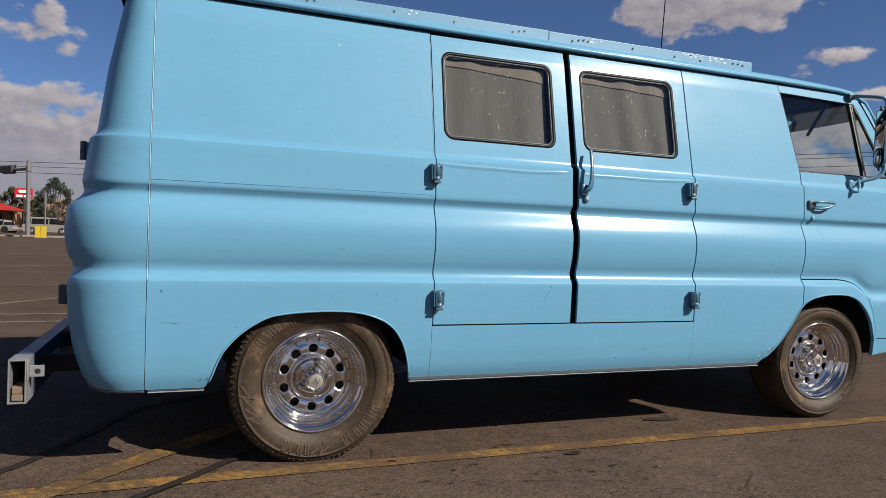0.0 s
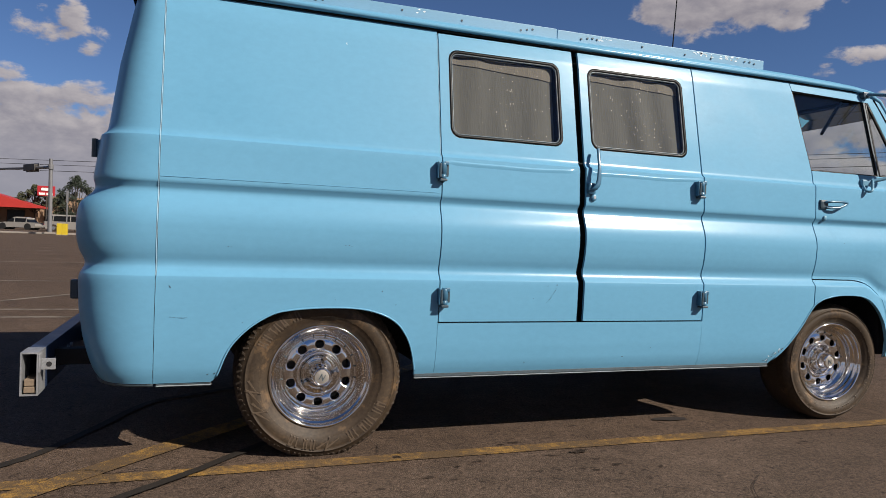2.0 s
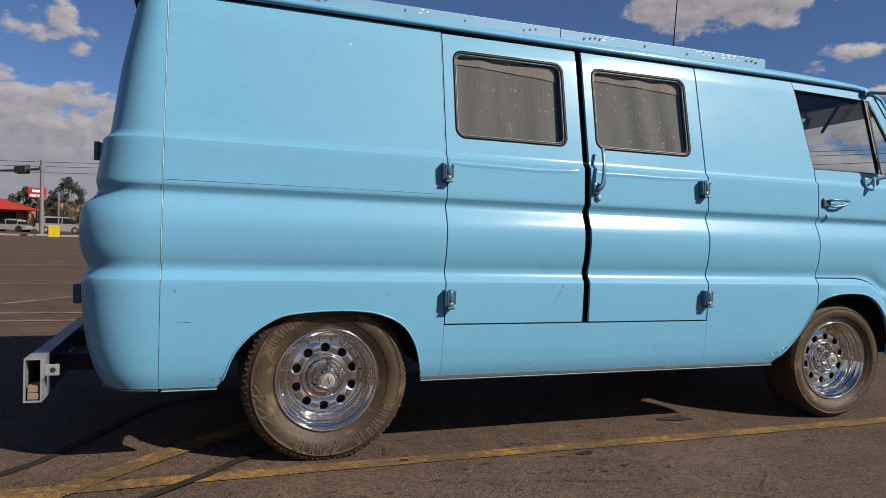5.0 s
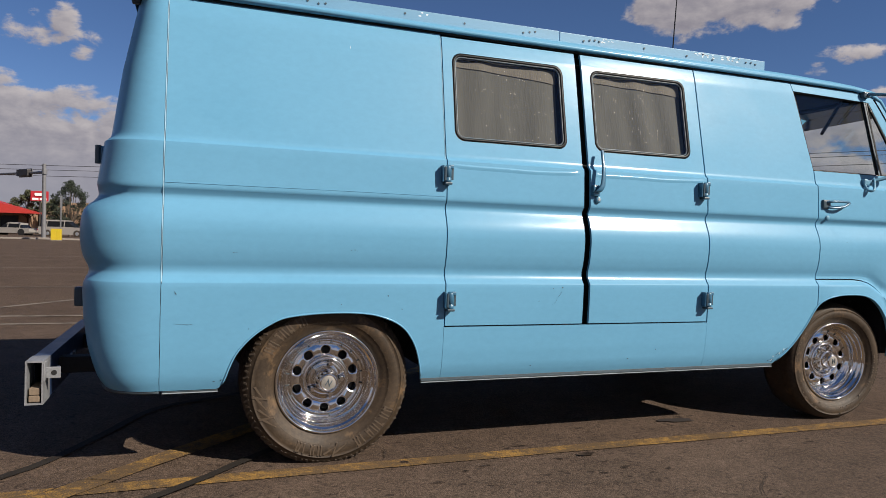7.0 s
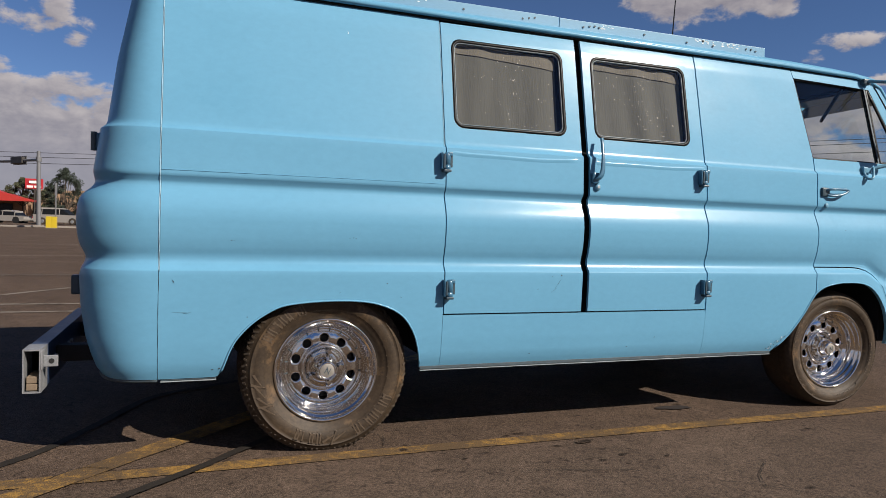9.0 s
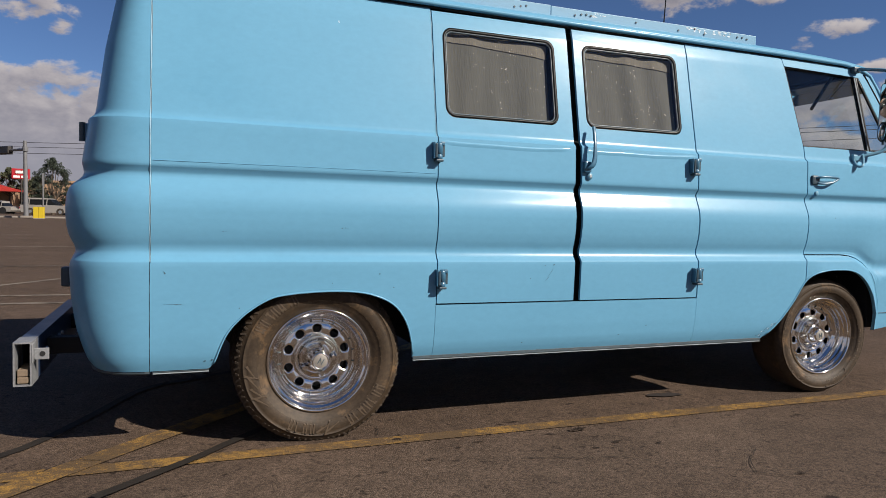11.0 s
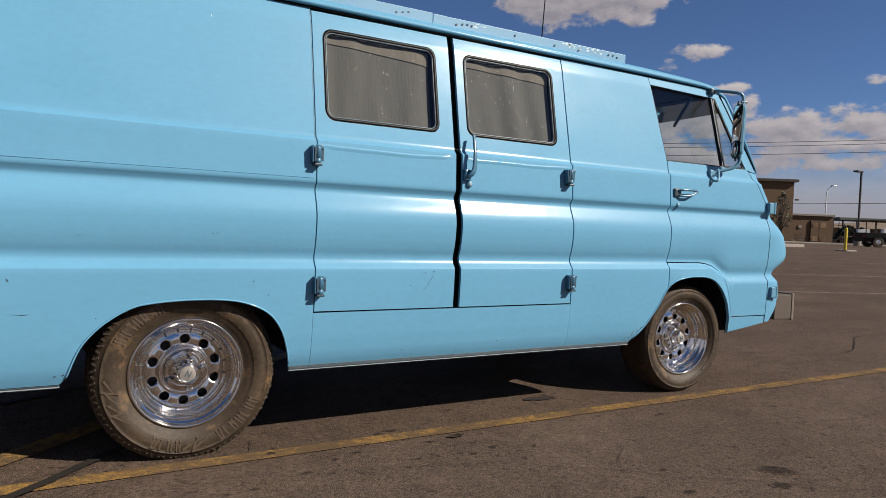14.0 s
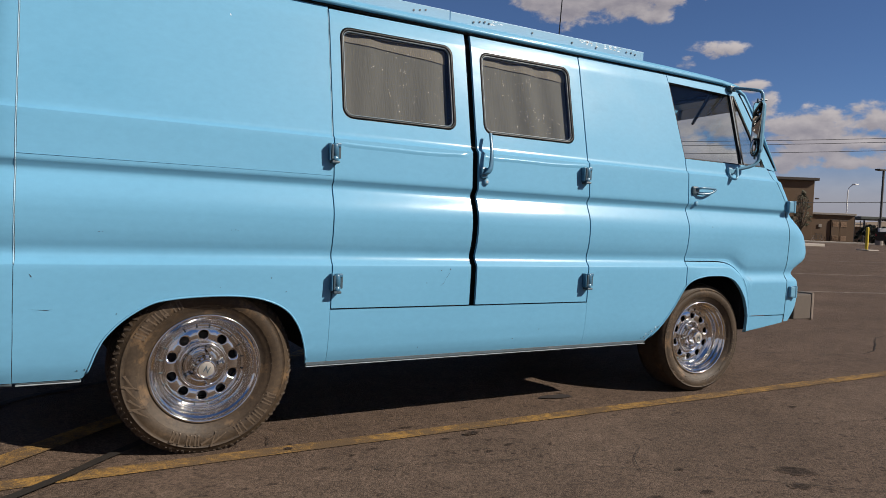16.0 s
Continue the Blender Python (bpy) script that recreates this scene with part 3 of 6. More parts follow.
part("window_header", strip((2.463, 1.725), (3.02, 1.712), (2.455, 1.775), (3.06, 1.775)), PAINT, cab_door, smooth=True)
part("a_pillar", strip((3.00, 1.72), (3.215, 1.300), (3.075, 1.775), (3.305, 1.282)), PAINT, van, smooth=True)
part("vent_post", strip((2.972, 1.712), (3.008, 1.300), (2.990, 1.712), (3.020, 1.300), out=-0.004), HARDWARE, cab_door, "dark metal window post", smooth=True)
CAB_GLASS = [(2.536, 1.302), (3.01, 1.300), (2.976, 1.714), (2.468, 1.722)]
VENT_GLASS = [(3.024, 1.302), (3.205, 1.302), (3.004, 1.704), (2.99, 1.706)]
for name, loop in (("window_pane", CAB_GLASS), ("vent_pane", VENT_GLASS)):
    g = part(name, pane(loop, 0.018), GLASS, cab_door, facing=(0, -1, 0))
    g.visible_shadow = False


def dense(loop, n=8):
    return [(a[0] + (b[0] - a[0]) * k / n, a[1] + (b[1] - a[1]) * k / n) for a, b in zip(loop, loop[1:] + loop[:1]) for k in range(n)]


part("window_seal", gasket(dense(CAB_GLASS), 0.010, 0.007), RUBBER, cab_door, smooth=True)
part("vent_seal", gasket(dense(VENT_GLASS), 0.008, 0.009), RUBBER, cab_door, smooth=True)

# cargo doors with their windows
CONCRETE_DUST = material("dust", (0.5, 0.47, 0.43), 0.9, vary=0.2)


def cargo_door(name, x0, x1, win, label):
    wx0, wx1, wz0, wz1 = win
    skin = side_panel(x0, x1, DOOR_BOTTOM, DOOR_TOP, hole=win, nx=12)
    for v in skin.verts:
        if v.co.x > 1.80:
            v.co.x -= 0.010 * (v.co.z - 0.53) / 1.25 * (v.co.x - 1.80) / 0.0285
    door = part(name, skin, PAINT, van, label, smooth=True)
    m = 0.012
    outer = rounded_rect(wx0 + m, wx1 - m, wz0 + m, wz1 - m, 0.045)
    part("window_flange", ring_between(square_to(outer, *win), outer, 0.0, 0.0), PAINT, door, smooth=True)
    inner = rounded_rect(wx0 + m + 0.016, wx1 - m - 0.016, wz0 + m + 0.016, wz1 - m - 0.016, 0.032)
    part("window_seal", gasket(rounded_rect(wx0 + m + 0.008, wx1 - m - 0.008, wz0 + m + 0.008, wz1 - m - 0.008, 0.04, 8), 0.002, 0.0058), RUBBER, door, smooth=True)
    g = part("window_pane", pane(inner, 0.006), GLASS, door, facing=(0, -1, 0))
    g.visible_shadow = False
    rnd = random.Random(name)
    specks = bmesh.new()
    for _ in range(70):
        u, v = rnd.betavariate(2.2, 1.6), rnd.random()
        px, pz, r = wx0 + 0.05 + (wx1 - wx0 - 0.1) * u, wz0 + 0.04 + (wz1 - wz0 - 0.08) * v, rnd.choice((0.0006, 0.0008, 0.0011, 0.0016))
        vs = [specks.verts.new((px + r * math.cos(k * 1.047), side_y(pz) + 0.0045, pz + r * 1.3 * math.sin(k * 1.047))) for k in range(6)]
        specks.faces.new(vs)
    for _ in range(34 if x0 > 1.0 else 10):
        px, pz = wx0 + (wx1 - wx0) * min(0.9, max(0.1, rnd.gauss(0.5, 0.13))), wz0 + 0.05 + (wz1 - wz0 - 0.1) * rnd.random()
        a, ln = rnd.choice((0.1, 1.5, 1.7, 1.3)) + rnd.uniform(-0.2, 0.2), rnd.uniform(0.002, 0.010)
        u, v = Vector((math.cos(a), 0, math.sin(a))) * ln, Vector((-math.sin(a), 0, math.cos(a))) * 0.0003
        c = Vector((px, 0, pz))
        specks.faces.new([specks.verts.new((q.x, side_y(q.z) + 0.0045, q.z)) for q in (c - u - v, c + u - v, c + u + v, c - u + v)])
    part("dust_specks", specks, CONCRETE_DUST, door)["kind"] = "stuff"
    part("window_bead", gasket(rounded_rect(wx0 + m + 0.0165, wx1 - m - 0.0165, wz0 + m + 0.0165, wz1 - m - 0.0165, 0.032, 8), 0.006, 0.0035), HARDWARE, door, smooth=True)
    part("window_channel", ring_between(rounded_rect(wx0 + m + 0.008, wx1 - m - 0.008, wz0 + m + 0.008, wz1 - m - 0.008, 0.04), inner, 0.004, 0.014), RUBBER, door)
    return door


WIN1, WIN2 = (0.518, 1.085, 1.296, 1.712), (1.205, 1.765, 1.296, 1.712)
rear_door = cargo_door("rear_cargo_door", 0.4885, 1.142, WIN1, "")
front_door = cargo_door("front_cargo_door", 1.176, 1.8285, WIN2, "")


def curtain(x0, x1, z0, z1, sag, seed):
    rnd = random.Random(seed)
    bm, hem = bmesh.new(), bmesh.new()
    folds = [(f, rnd.uniform(0, 6.3), rnd.uniform(0.0030, 0.0042)) for f in (17, 29, 41)] + [(rnd.uniform(45, 90), rnd.uniform(0, 6.3), rnd.uniform(0.0004, 0.0008)) for _ in range(4)]
    for target, za, zb, off in ((bm, z0, 1.0, 0.0), (hem, 1.0, z1, -0.004)):
        rows = []
        for i in range(15):
            row = []
            for k in range(61):
                t = k / 60
                x = x0 + (x1 - x0) * t
                seam = z1 - 0.060 - sag * (t ** 1.5)
                lo = z0 if target is bm else seam
                hi = seam if target is bm else z1 - 0.012 - sag * 0.5 * t
                z = lo + (hi - lo) * i / 14
                amp = 0.5 + 0.5 * (z1 - z) / (z1 - z0)
                y = sum(a * math.sin(f * x + p + 2.2 * (z - 1.3) * math.sin(p * 3) * (f / 15)) for f, p, a in folds) * amp
                row.append(Vector((x, side_y(z) + 0.027 + off + y, z)))
            rows.append(row)
        grid_mesh(target, rows)
    return bm, hem


for door, (wx0, wx1, wz0, wz1), sag, seed in ((rear_door, WIN1, 0.030, 3), (front_door, WIN2, 0.022, 5)):
    cloth, hem = curtain(wx0 + 0.02, wx1 - (0.040 if seed == 3 else 0.028), wz0, wz1 - 0.010, sag, seed)
    c = tagged(mesh_object("curtain", cloth, CURTAIN, True), "grey-brown fabric curtain hanging behind the van window", "curtain", "van window curtains")
    part("hem", hem, CURTAIN_HEM, c, "lighter sewn hem", smooth=True)

# dark lining behind the skin
def lining():
    bm = bmesh.new()
    zs = rows_z(0.60, 1.77, 0.05)
    grid_mesh(bm, [[Vector((x, side_y(z) + 0.075, z)) for x in (-0.60, 0.44, 1.0, 1.5, 1.9, 2.40)] for z in zs])
    grid_mesh(bm, [[Vector((x, 0.075, z)) for x in (0.43, 1.0, 1.9, 2.26)] for z in (0.33, 0.45, 0.60)])
    return bm


part("inner_lining", lining(), BLACK, van)
for lo, hi in (((0.44, 0.09, 0.33), (2.22, WIDTH - 0.09, 0.56)), ((-0.60, 0.34, 0.42), (0.44, WIDTH - 0.34, 0.74)), ((2.22, 0.34, 0.42), (3.10, WIDTH - 0.34, 0.74)), ((-0.60, 0.07, 0.66), (0.44, 0.34, 0.74)), ((2.24, 0.07, 0.72), (3.10, 0.34, 0.76)), ((3.10, 0.12, 0.40), (3.45, WIDTH - 0.12, 0.72)), ((-0.78, 0.20, 0.34), (-0.60, WIDTH - 0.20, 0.74)), ((-0.60, 0.07, 0.33), (-0.43, 0.34, 0.66))):
    part("underbody_panel", box(lo, hi), BLACK, van)
part("wheel_well", box((3.050, 0.050, 0.330), (3.10, 0.36, 0.76)), BLACK, van)
part("arch_lip", tube([(x, side_y(z) - 0.0006, z) for x, z in REAR_ARCH if z > 0.315], 0.0038, 6), PAINT, van, smooth=True)
part("arch_lip", tube([(x, side_y(z) - 0.0090 * min(1.0, max(0.0, (x - 2.54) / 0.10)) - 0.0006, z) for x, z in FRONT_ARCH if z > 0.315], 0.0038, 6), PAINT, van, smooth=True)
part("pillar_gap", tube([(3.050, side_y(1.735) - 0.001, 1.735), (3.18, side_y(1.52) - 0.001, 1.52), (3.300, side_y(1.305) - 0.001, 1.305)], 0.005, 6), RUBBER, van, smooth=True)
SILL = material("dark_sill_paint", (0.045, 0.066, 0.080), 0.7, vary=0.5, scale=14, fine=90, stain=(0.14, 0.13, 0.12), stain_at=0.6, stretch=(0.6, 1, 3))
EDGE = material("bare_sill_edge", (0.22, 0.25, 0.265), 0.5, vary=0.4, scale=20, stain=(0.07, 0.10, 0.12), stain_at=0.6, stretch=(0.5, 1, 1))
part("sill_flange", box((0.40, 0.040, 0.292), (2.28, 0.056, 0.308), 0.003), SILL, van, "dark sill flange")
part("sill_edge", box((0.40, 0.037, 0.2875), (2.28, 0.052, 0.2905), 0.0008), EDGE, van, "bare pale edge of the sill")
part("rear_flange", box((-0.60, 0.046, 0.293), (-0.405, 0.062, 0.318), 0.003), SILL, van, "dark sill flange")
part("corner_flange", tube([(-0.6107 + (interp(REAR, 0.30) + 0.6107) * math.sin(a) ** (2 / 2.6), side_y(0.30) + 0.012 + 0.27 * (1 - math.cos(a) ** (2 / 2.6)), 0.296) for a in (math.pi / 2 * k / 24 for k in range(24))], 0.009, 8), SILL, van, "dark sill flange", smooth=True)
part("rear_sill_edge", box((-0.60, 0.043, 0.2880), (-0.405, 0.058, 0.2915), 0.0008), EDGE, van, "bare pale edge of the sill")

# ends, far side, roof
part("rear_end", end_panel(REAR, 0.27, FLOOR_Z, 1.80, -0.015), PAINT, van, smooth=True)
part("nose", end_panel(NOSE, 0.36, 0.372, 1.285, 0.06), PAINT, van, smooth=True)
part("far_rear_corner_panel", mirrored(corner_panel(-0.613, REAR, 0.27, FLOOR_Z, 1.80)), PAINT, van, smooth=True)
part("far_front_corner_panel", mirrored(corner_panel(SEAM, NOSE, 0.36, 0.372, 1.285, skin=skin_y)), PAINT, van, smooth=True)
part("far_side_panel", mirrored(side_panel(-0.609, 2.45, FLOOR_Z, GUTTER_Z, REAR_ARCH, nx=40)), PAINT, van, smooth=True)
part("far_cab_door", mirrored(lean_back(side_panel(2.454, 3.405, 0.416, WIN_SILL, DOOR_FOOT, nx=22, base=0.765, skin=skin_y))), PAINT, van, smooth=True)
part("far_a_pillar", mirrored(strip((3.00, 1.72), (3.215, 1.300), (3.075, 1.775), (3.305, 1.282))), PAINT, van, smooth=True)
part("far_window_header", mirrored(strip((2.40, 1.725), (3.02, 1.712), (2.40, 1.775), (3.06, 1.775))), PAINT, van, smooth=True)


def windscreen():
    bm = bmesh.new()
    rows = []
    for k in range(7):
        t = k / 6
        z = 1.285 + (1.775 - 1.285) * t
        x = 3.345 - 0.275 * t
        y0 = side_y(z) + 0.01
        rows.append([Vector((x + 0.05 * math.sin(math.pi * j / 10), y0 + (WIDTH - 2 * y0) * j / 10, z)) for j in range(11)])
    grid_mesh(bm, rows)
    return bm


w = part("windscreen", windscreen(), GLASS, van, smooth=True, facing=(-1, 0, 0))
w.visible_shadow = False


def roof():
    bm = bmesh.new()
    cross = [(0.168, 0.0), (0.160, 0.012), (0.166, 0.028), (0.185, 0.045), (0.22, 0.058), (0.30, 0.075), (0.45, 0.092), (0.70, 0.105), (0.965, 0.11)]
    cross += [(WIDTH - y, h) for y, h in cross[-2::-1]]
    rows = []
    stations = [(-0.745, 0.1), (-0.74, 0.55), (-0.72, 0.85), (-0.66, 1.0), (-0.4, 1.0), (0.2, 1.0), (0.8, 1.0), (1.4, 1.0), (2.0, 0.98), (2.5, 0.93), (2.8, 0.84), (2.95, 0.72), (3.03, 0.55), (3.08, 0.30), (3.10, 0.05)]
    for x, f in stations:
        drop = -0.012 * max(0.0, (x - 2.3) / 0.8)
        rows.append([Vector((x, y, GUTTER_Z + drop + h * f * 0.93)) for y, h in cross])
    grid_mesh(bm, rows)
    return bm


part("roof", roof(), PAINT, van, smooth=True)
part("rain_gutter", tube([(-0.63, 0.150, 1.803), (0.5, 0.147, 1.796), (1.5, 0.147, 1.790), (2.4, 0.147, 1.787), (2.9, 0.147, 1.779), (3.02, 0.148, 1.764), (3.10, 0.146, 1.73), (3.21, 0.112, 1.55), (3.335, 0.075, 1.29)], 0.011, 8), PAINT, van, smooth=True)
# black tube put in as the dark line of shade below the gutter
part("gutter_shadow_gap", tube([(-0.62, 0.160, 1.789), (0.5, 0.160, 1.782), (1.16, 0.160, 1.776), (1.9, 0.160, 1.776), (2.4, 0.158, 1.773), (2.95, 0.158, 1.766)], 0.0055, 8), RUBBER, van, smooth=True)

# strip on the roof with its bolts
rs = part("roof_strip", box((-0.42, 0.222, 1.832), (1.102, 0.228, 1.888), 0.002), PAINT_WORN, van, "thin blue roof strip with chipped paint")
rs2 = part("roof_strip", box((1.106, 0.224, 1.832), (2.345, 0.230, 1.886), 0.002), PAINT_WORN, van, "thin blue roof strip with chipped paint")
for x in (-0.10, -0.08, -0.035, -0.005, 0.341, 0.62, 0.913, 0.945, 0.974, 1.234, 1.268, 1.296, 1.321, 1.58, 1.836, 2.0, 2.216, 2.25, 2.28):
    part("bolt", rod((x, 0.2195, 1.862 + 0.006 * math.sin(40 * x)), (x, 0.224, 1.862 + 0.006 * math.sin(40 * x)), 0.0048, seg=8), HARDWARE, rs if x < 1.104 else rs2)
part("antenna", rod((2.185, 0.8, 1.87), (2.26, 0.8, 3.2), 0.004, 0.002, 8), RUBBER, van)

# ---- wheels ----
CAP_FACE = material("brushed_cap_face", (0.27, 0.25, 0.225), 0.45, metal=0.35, vary=0.15, scale=60)


def disc_with_holes(r0, r1, rh, hole_r, n_holes, d_of):
    bm = bmesh.new()
    step = 2 * math.pi / n_holes
    for h in range(n_holes):
        a0 = h * step
        k = 6
        ring = []
        for i in range(k):
            ring.append((r1, -step / 2 + step * i / k))
        for i in range(k):
            ring.append((r1 + (r0 - r1) * i / k, step / 2))
        for i in range(k):
            ring.append((r0, step / 2 - step * i / k))
        for i in range(k):
            ring.append((r0 + (r1 - r0) * i / k, -step / 2))
        outer, mid, inner, deep = [], [], [], []
        for r, a in ring:
            x, z = r * math.cos(a), r * math.sin(a)
            ang = math.atan2(z, x - rh)
            hx, hz = rh + hole_r * math.cos(ang), hole_r * math.sin(ang)
            for lst, px, pz, extra in ((outer, x, z, 0), (mid, (x + 2 * hx) / 3, (z + 2 * hz) / 3, 0), (inner, hx, hz, 0), (deep, hx, hz, 0.012)):
                rr = math.hypot(px, pz)
                qa = math.atan2(pz, px) + a0
                lst.append(bm.verts.new((rr * math.cos(qa), d_of(rr) + extra, rr * math.sin(qa))))
        for a, b in ((outer, mid), (mid, inner), (inner, deep)):
            for i in range(len(a)):
                j = (i + 1) % len(a)
                bm.faces.new((a[i], a[j], b[j], b[i]))
    bmesh.ops.remove_doubles(bm, verts=bm.verts, dist=1e-5)
    return bm


def wheel(radius, width, label, spin, sunk):
    """A wheel whose outer face looks towards -y; its parts lie round the hub's centre at the rim lip's plane."""
    w = thing("wheel", (0, 0, 0), label, "wheel", "van wheels")
    lip = 0.2085
    k = radius - lip
    tyre = lathe([(lip - 0.006, 0.012), (lip + 0.004, 0.004), (lip + 0.10 * k, -0.004), (lip + 0.2 * k, -0.0115), (lip + 0.30 * k, -0.0170), (lip + 0.305 * k, -0.0182), (lip + 0.315 * k, -0.0182), (lip + 0.32 * k, -0.0185), (lip + 0.45 * k, -0.0230), (lip + 0.60 * k, -0.0225), (lip + 0.70 * k, -0.0185), (lip + 0.705 * k, -0.0198), (lip + 0.725 * k, -0.0188), (lip + 0.73 * k, -0.0170), (lip + 0.80 * k, -0.0120), (lip + 0.88 * k, -0.004), (lip + 0.95 * k, 0.008), (radius - 0.003, 0.022), (radius, 0.045), (radius, width - 0.05), (radius - 0.004, width - 0.02), (lip + 0.6 * k, width + 0.015), (lip, width - 0.01), (lip - 0.02, width - 0.02)], 96)
    t = part("tyre", tyre, TYRE, w, smooth=True)
    # tread blocks on the shoulder
    tread = bmesh.new()
    n = 150
    for i in range(n):
        a = 2 * math.pi * (i + 0.15 * math.sin(7 * i)) / n
        m = Matrix.Rotation(-a, 4, "Y") @ Matrix.Translation((radius - 0.0065, 0.022, 0)) @ Matrix.Rotation(radians(-17), 4, "Z") @ Matrix.Rotation(radians(28 if i % 2 else -28), 4, "X")
        bmesh.ops.create_cube(tread, size=1.0, matrix=m @ Matrix.Diagonal((0.009 if width > 0.22 else 0.004, 0.036, 0.0068, 1)))
        m = Matrix.Rotation(-a, 4, "Y") @ Matrix.Translation((radius - 0.0042, width * 0.5, 0))
        bmesh.ops.create_cube(tread, size=1.0, matrix=m @ Matrix.Diagonal((0.010, width * 0.5, 0.008, 1)))
    for i in range(88 if width > 0.22 else 0):
        m = Matrix.Rotation(-2 * math.pi * i / 88, 4, "Y") @ Matrix.Translation((lip + 0.885 * k, -0.0035, 0)) @ Matrix.Rotation(radians(-52), 4, "Z") @ Matrix.Rotation(radians(24 if i % 2 else -12), 4, "X")
        bmesh.ops.create_cube(tread, size=1.0, matrix=m @ Matrix.Diagonal((0.004, 0.024 if i % 2 else 0.015, 0.0075, 1)))
    part("tread", tread, TREAD, t)["kind"] = "stuff"
    # raised bars in place of the marks on the sidewall
    def slab(outline, top=0.0016 if width > 0.22 else 0.0004):
        """A low raised shape with slanting edges, from (radial, along) corners."""
        bm = bmesh.new()
        cx, cz = sum(a for a, _ in outline) / len(outline), sum(b for _, b in outline) / len(outline)
        low = [bm.verts.new((a, 0.002, b)) for a, b in outline]
        high = [bm.verts.new((cx + (a - cx) * 0.86, -top, cz + (b - cz) * 0.86)) for a, b in outline]
        bm.faces.new(high)
        for q in range(len(low)):
            r_ = (q + 1) % len(low)
            bm.faces.new((low[q], low[r_], high[r_], high[q]))
        return bm

    u = 0.17 * k
    stroke = part("sidewall_mark", slab([(-u, -0.0070), (u, -0.0020), (u, 0.0035), (-u, -0.0015)]), TYRE_MARK, t)
    foot = part("sidewall_mark", slab([(u * 0.55, -0.004), (u, -0.004), (u, 0.010), (u * 0.55, 0.010)]), TYRE_MARK, t)
    wedge = part("sidewall_mark", slab([(-u * 1.5, -0.003), (u * 1.5, -0.006), (u * 1.5, 0.004), (-u * 1.5, 0.0)]), TYRE_MARK, t)
    rm = lip + 0.50 * k

    def put(first, deg, tilt=0.0, out=0.0):
        m = Matrix.Rotation(-radians(deg), 4, "Y") @ Matrix.Translation((rm + out, -0.0222, 0)) @ Matrix.Rotation(radians(tilt), 4, "Y")
        if first.get("placed"):
            o = new("sidewall_mark", first.data)
            o.parent, o.matrix_basis = t, m
        else:
            first.matrix_basis = m
            first["placed"] = 1

    for a0, count in ((130, 7), (262, 4), (314, 7)):
        for i in range(count):
            put(stroke, a0 + 6.2 * i)
            if i % 3 != 1:
                put(stroke, a0 + 6.2 * i + 2.6, 6)
            if i % 2 == 0:
                put(foot, a0 + 6.2 * i, 0, -u * 1.35 if i % 4 else 0.0)
    for a0 in (204, 222, 290):
        put(wedge, a0, 62)
        put(wedge, a0 + 4.5, 24)
        put(wedge, a0 + 9, 66)
    for o in (stroke, foot, wedge):
        del o["placed"]
    pips = bmesh.new()
    for i in range(36):
        a = 2 * math.pi * i / 36
        bmesh.ops.create_icosphere(pips, subdivisions=1, radius=0.0022, matrix=Matrix.Translation(((lip + 0.3 * k) * math.cos(a), -0.017, (lip + 0.3 * k) * math.sin(a))))
    part("sidewall_pips", pips, TYRE_MARK, t)["kind"] = "stuff"
    rim = lathe([(lip, 0.016), (lip + 0.002, 0.004), (lip - 0.001, -0.002), (lip - 0.006, -0.003), (lip - 0.010, 0.001), (lip - 0.012, 0.010), (lip - 0.015, 0.016), (lip - 0.021, 0.019), (lip - 0.024, 0.023), (lip - 0.0255, 0.032), (lip - 0.030, 0.036), (lip - 0.034, 0.040), (lip - 0.036, 0.052), (lip - 0.0385, 0.066), (lip - 0.043, 0.070), (0.161, 0.074), (0.1585, 0.080), (0.151, 0.0815), (0.1475, 0.0795), (0.1455, 0.0760)], 120)
    r = part("rim", rim, CHROME, w, "polished chrome wheel rim", smooth=True)

    def d_of(rad):
        return 0.076 - 0.0085 * max(0.0, 1 - ((rad - 0.119) / 0.026) ** 2)

    disc = disc_with_holes(0.093, 0.146, 0.1195, 0.0185, 10, d_of)
    part("disc", disc, CHROME, r, smooth=True)
    bosses = lathe([(0.0935, 0.0765), (0.0925, 0.068), (0.090, 0.062), (0.086, 0.0595), (0.081, 0.061), (0.075, 0.070), (0.069, 0.080), (0.060, 0.082), (0.050, 0.076), (0.044, 0.062)], 72)
    part("hub_flange", bosses, CHROME, r, smooth=True)
    cap = lathe([(0.058, 0.079), (0.053, 0.066), (0.050, 0.046), (0.046, 0.041), (0.0445, 0.026), (0.0410, 0.022), (0.0385, -0.006), (0.0365, -0.012), (0.033, -0.0155), (0.0300, -0.0160), (0.0290, -0.0140), (0.0, -0.0140)], 56)
    for v in cap.verts:
        if v.co.y < 0.03:
            v.co.y += sunk
    part("hub_cap", cap, CHROME, r, "round chrome centre cap", smooth=True)
    part("cap_face", lathe([(0.0, sunk - 0.0150), (0.026, sunk - 0.0150), (0.0285, sunk - 0.0138)], 40), CAP_FACE, r, "pale brushed metal face", smooth=True)
    emblem = bmesh.new()
    for x, rot_, ln in ((-0.007, 78, 0.026), (0.0005, 118, 0.030), (0.008, 78, 0.026)):
        bmesh.ops.create_cube(emblem, size=1.0, matrix=Matrix.Translation((x, sunk - 0.0156, 0)) @ Matrix.Rotation(-radians(rot_), 4, "Y") @ Matrix.Diagonal((ln, 0.0016, 0.0028, 1)))
    part("emblem", emblem, HARDWARE, r, "small dark zigzag badge")
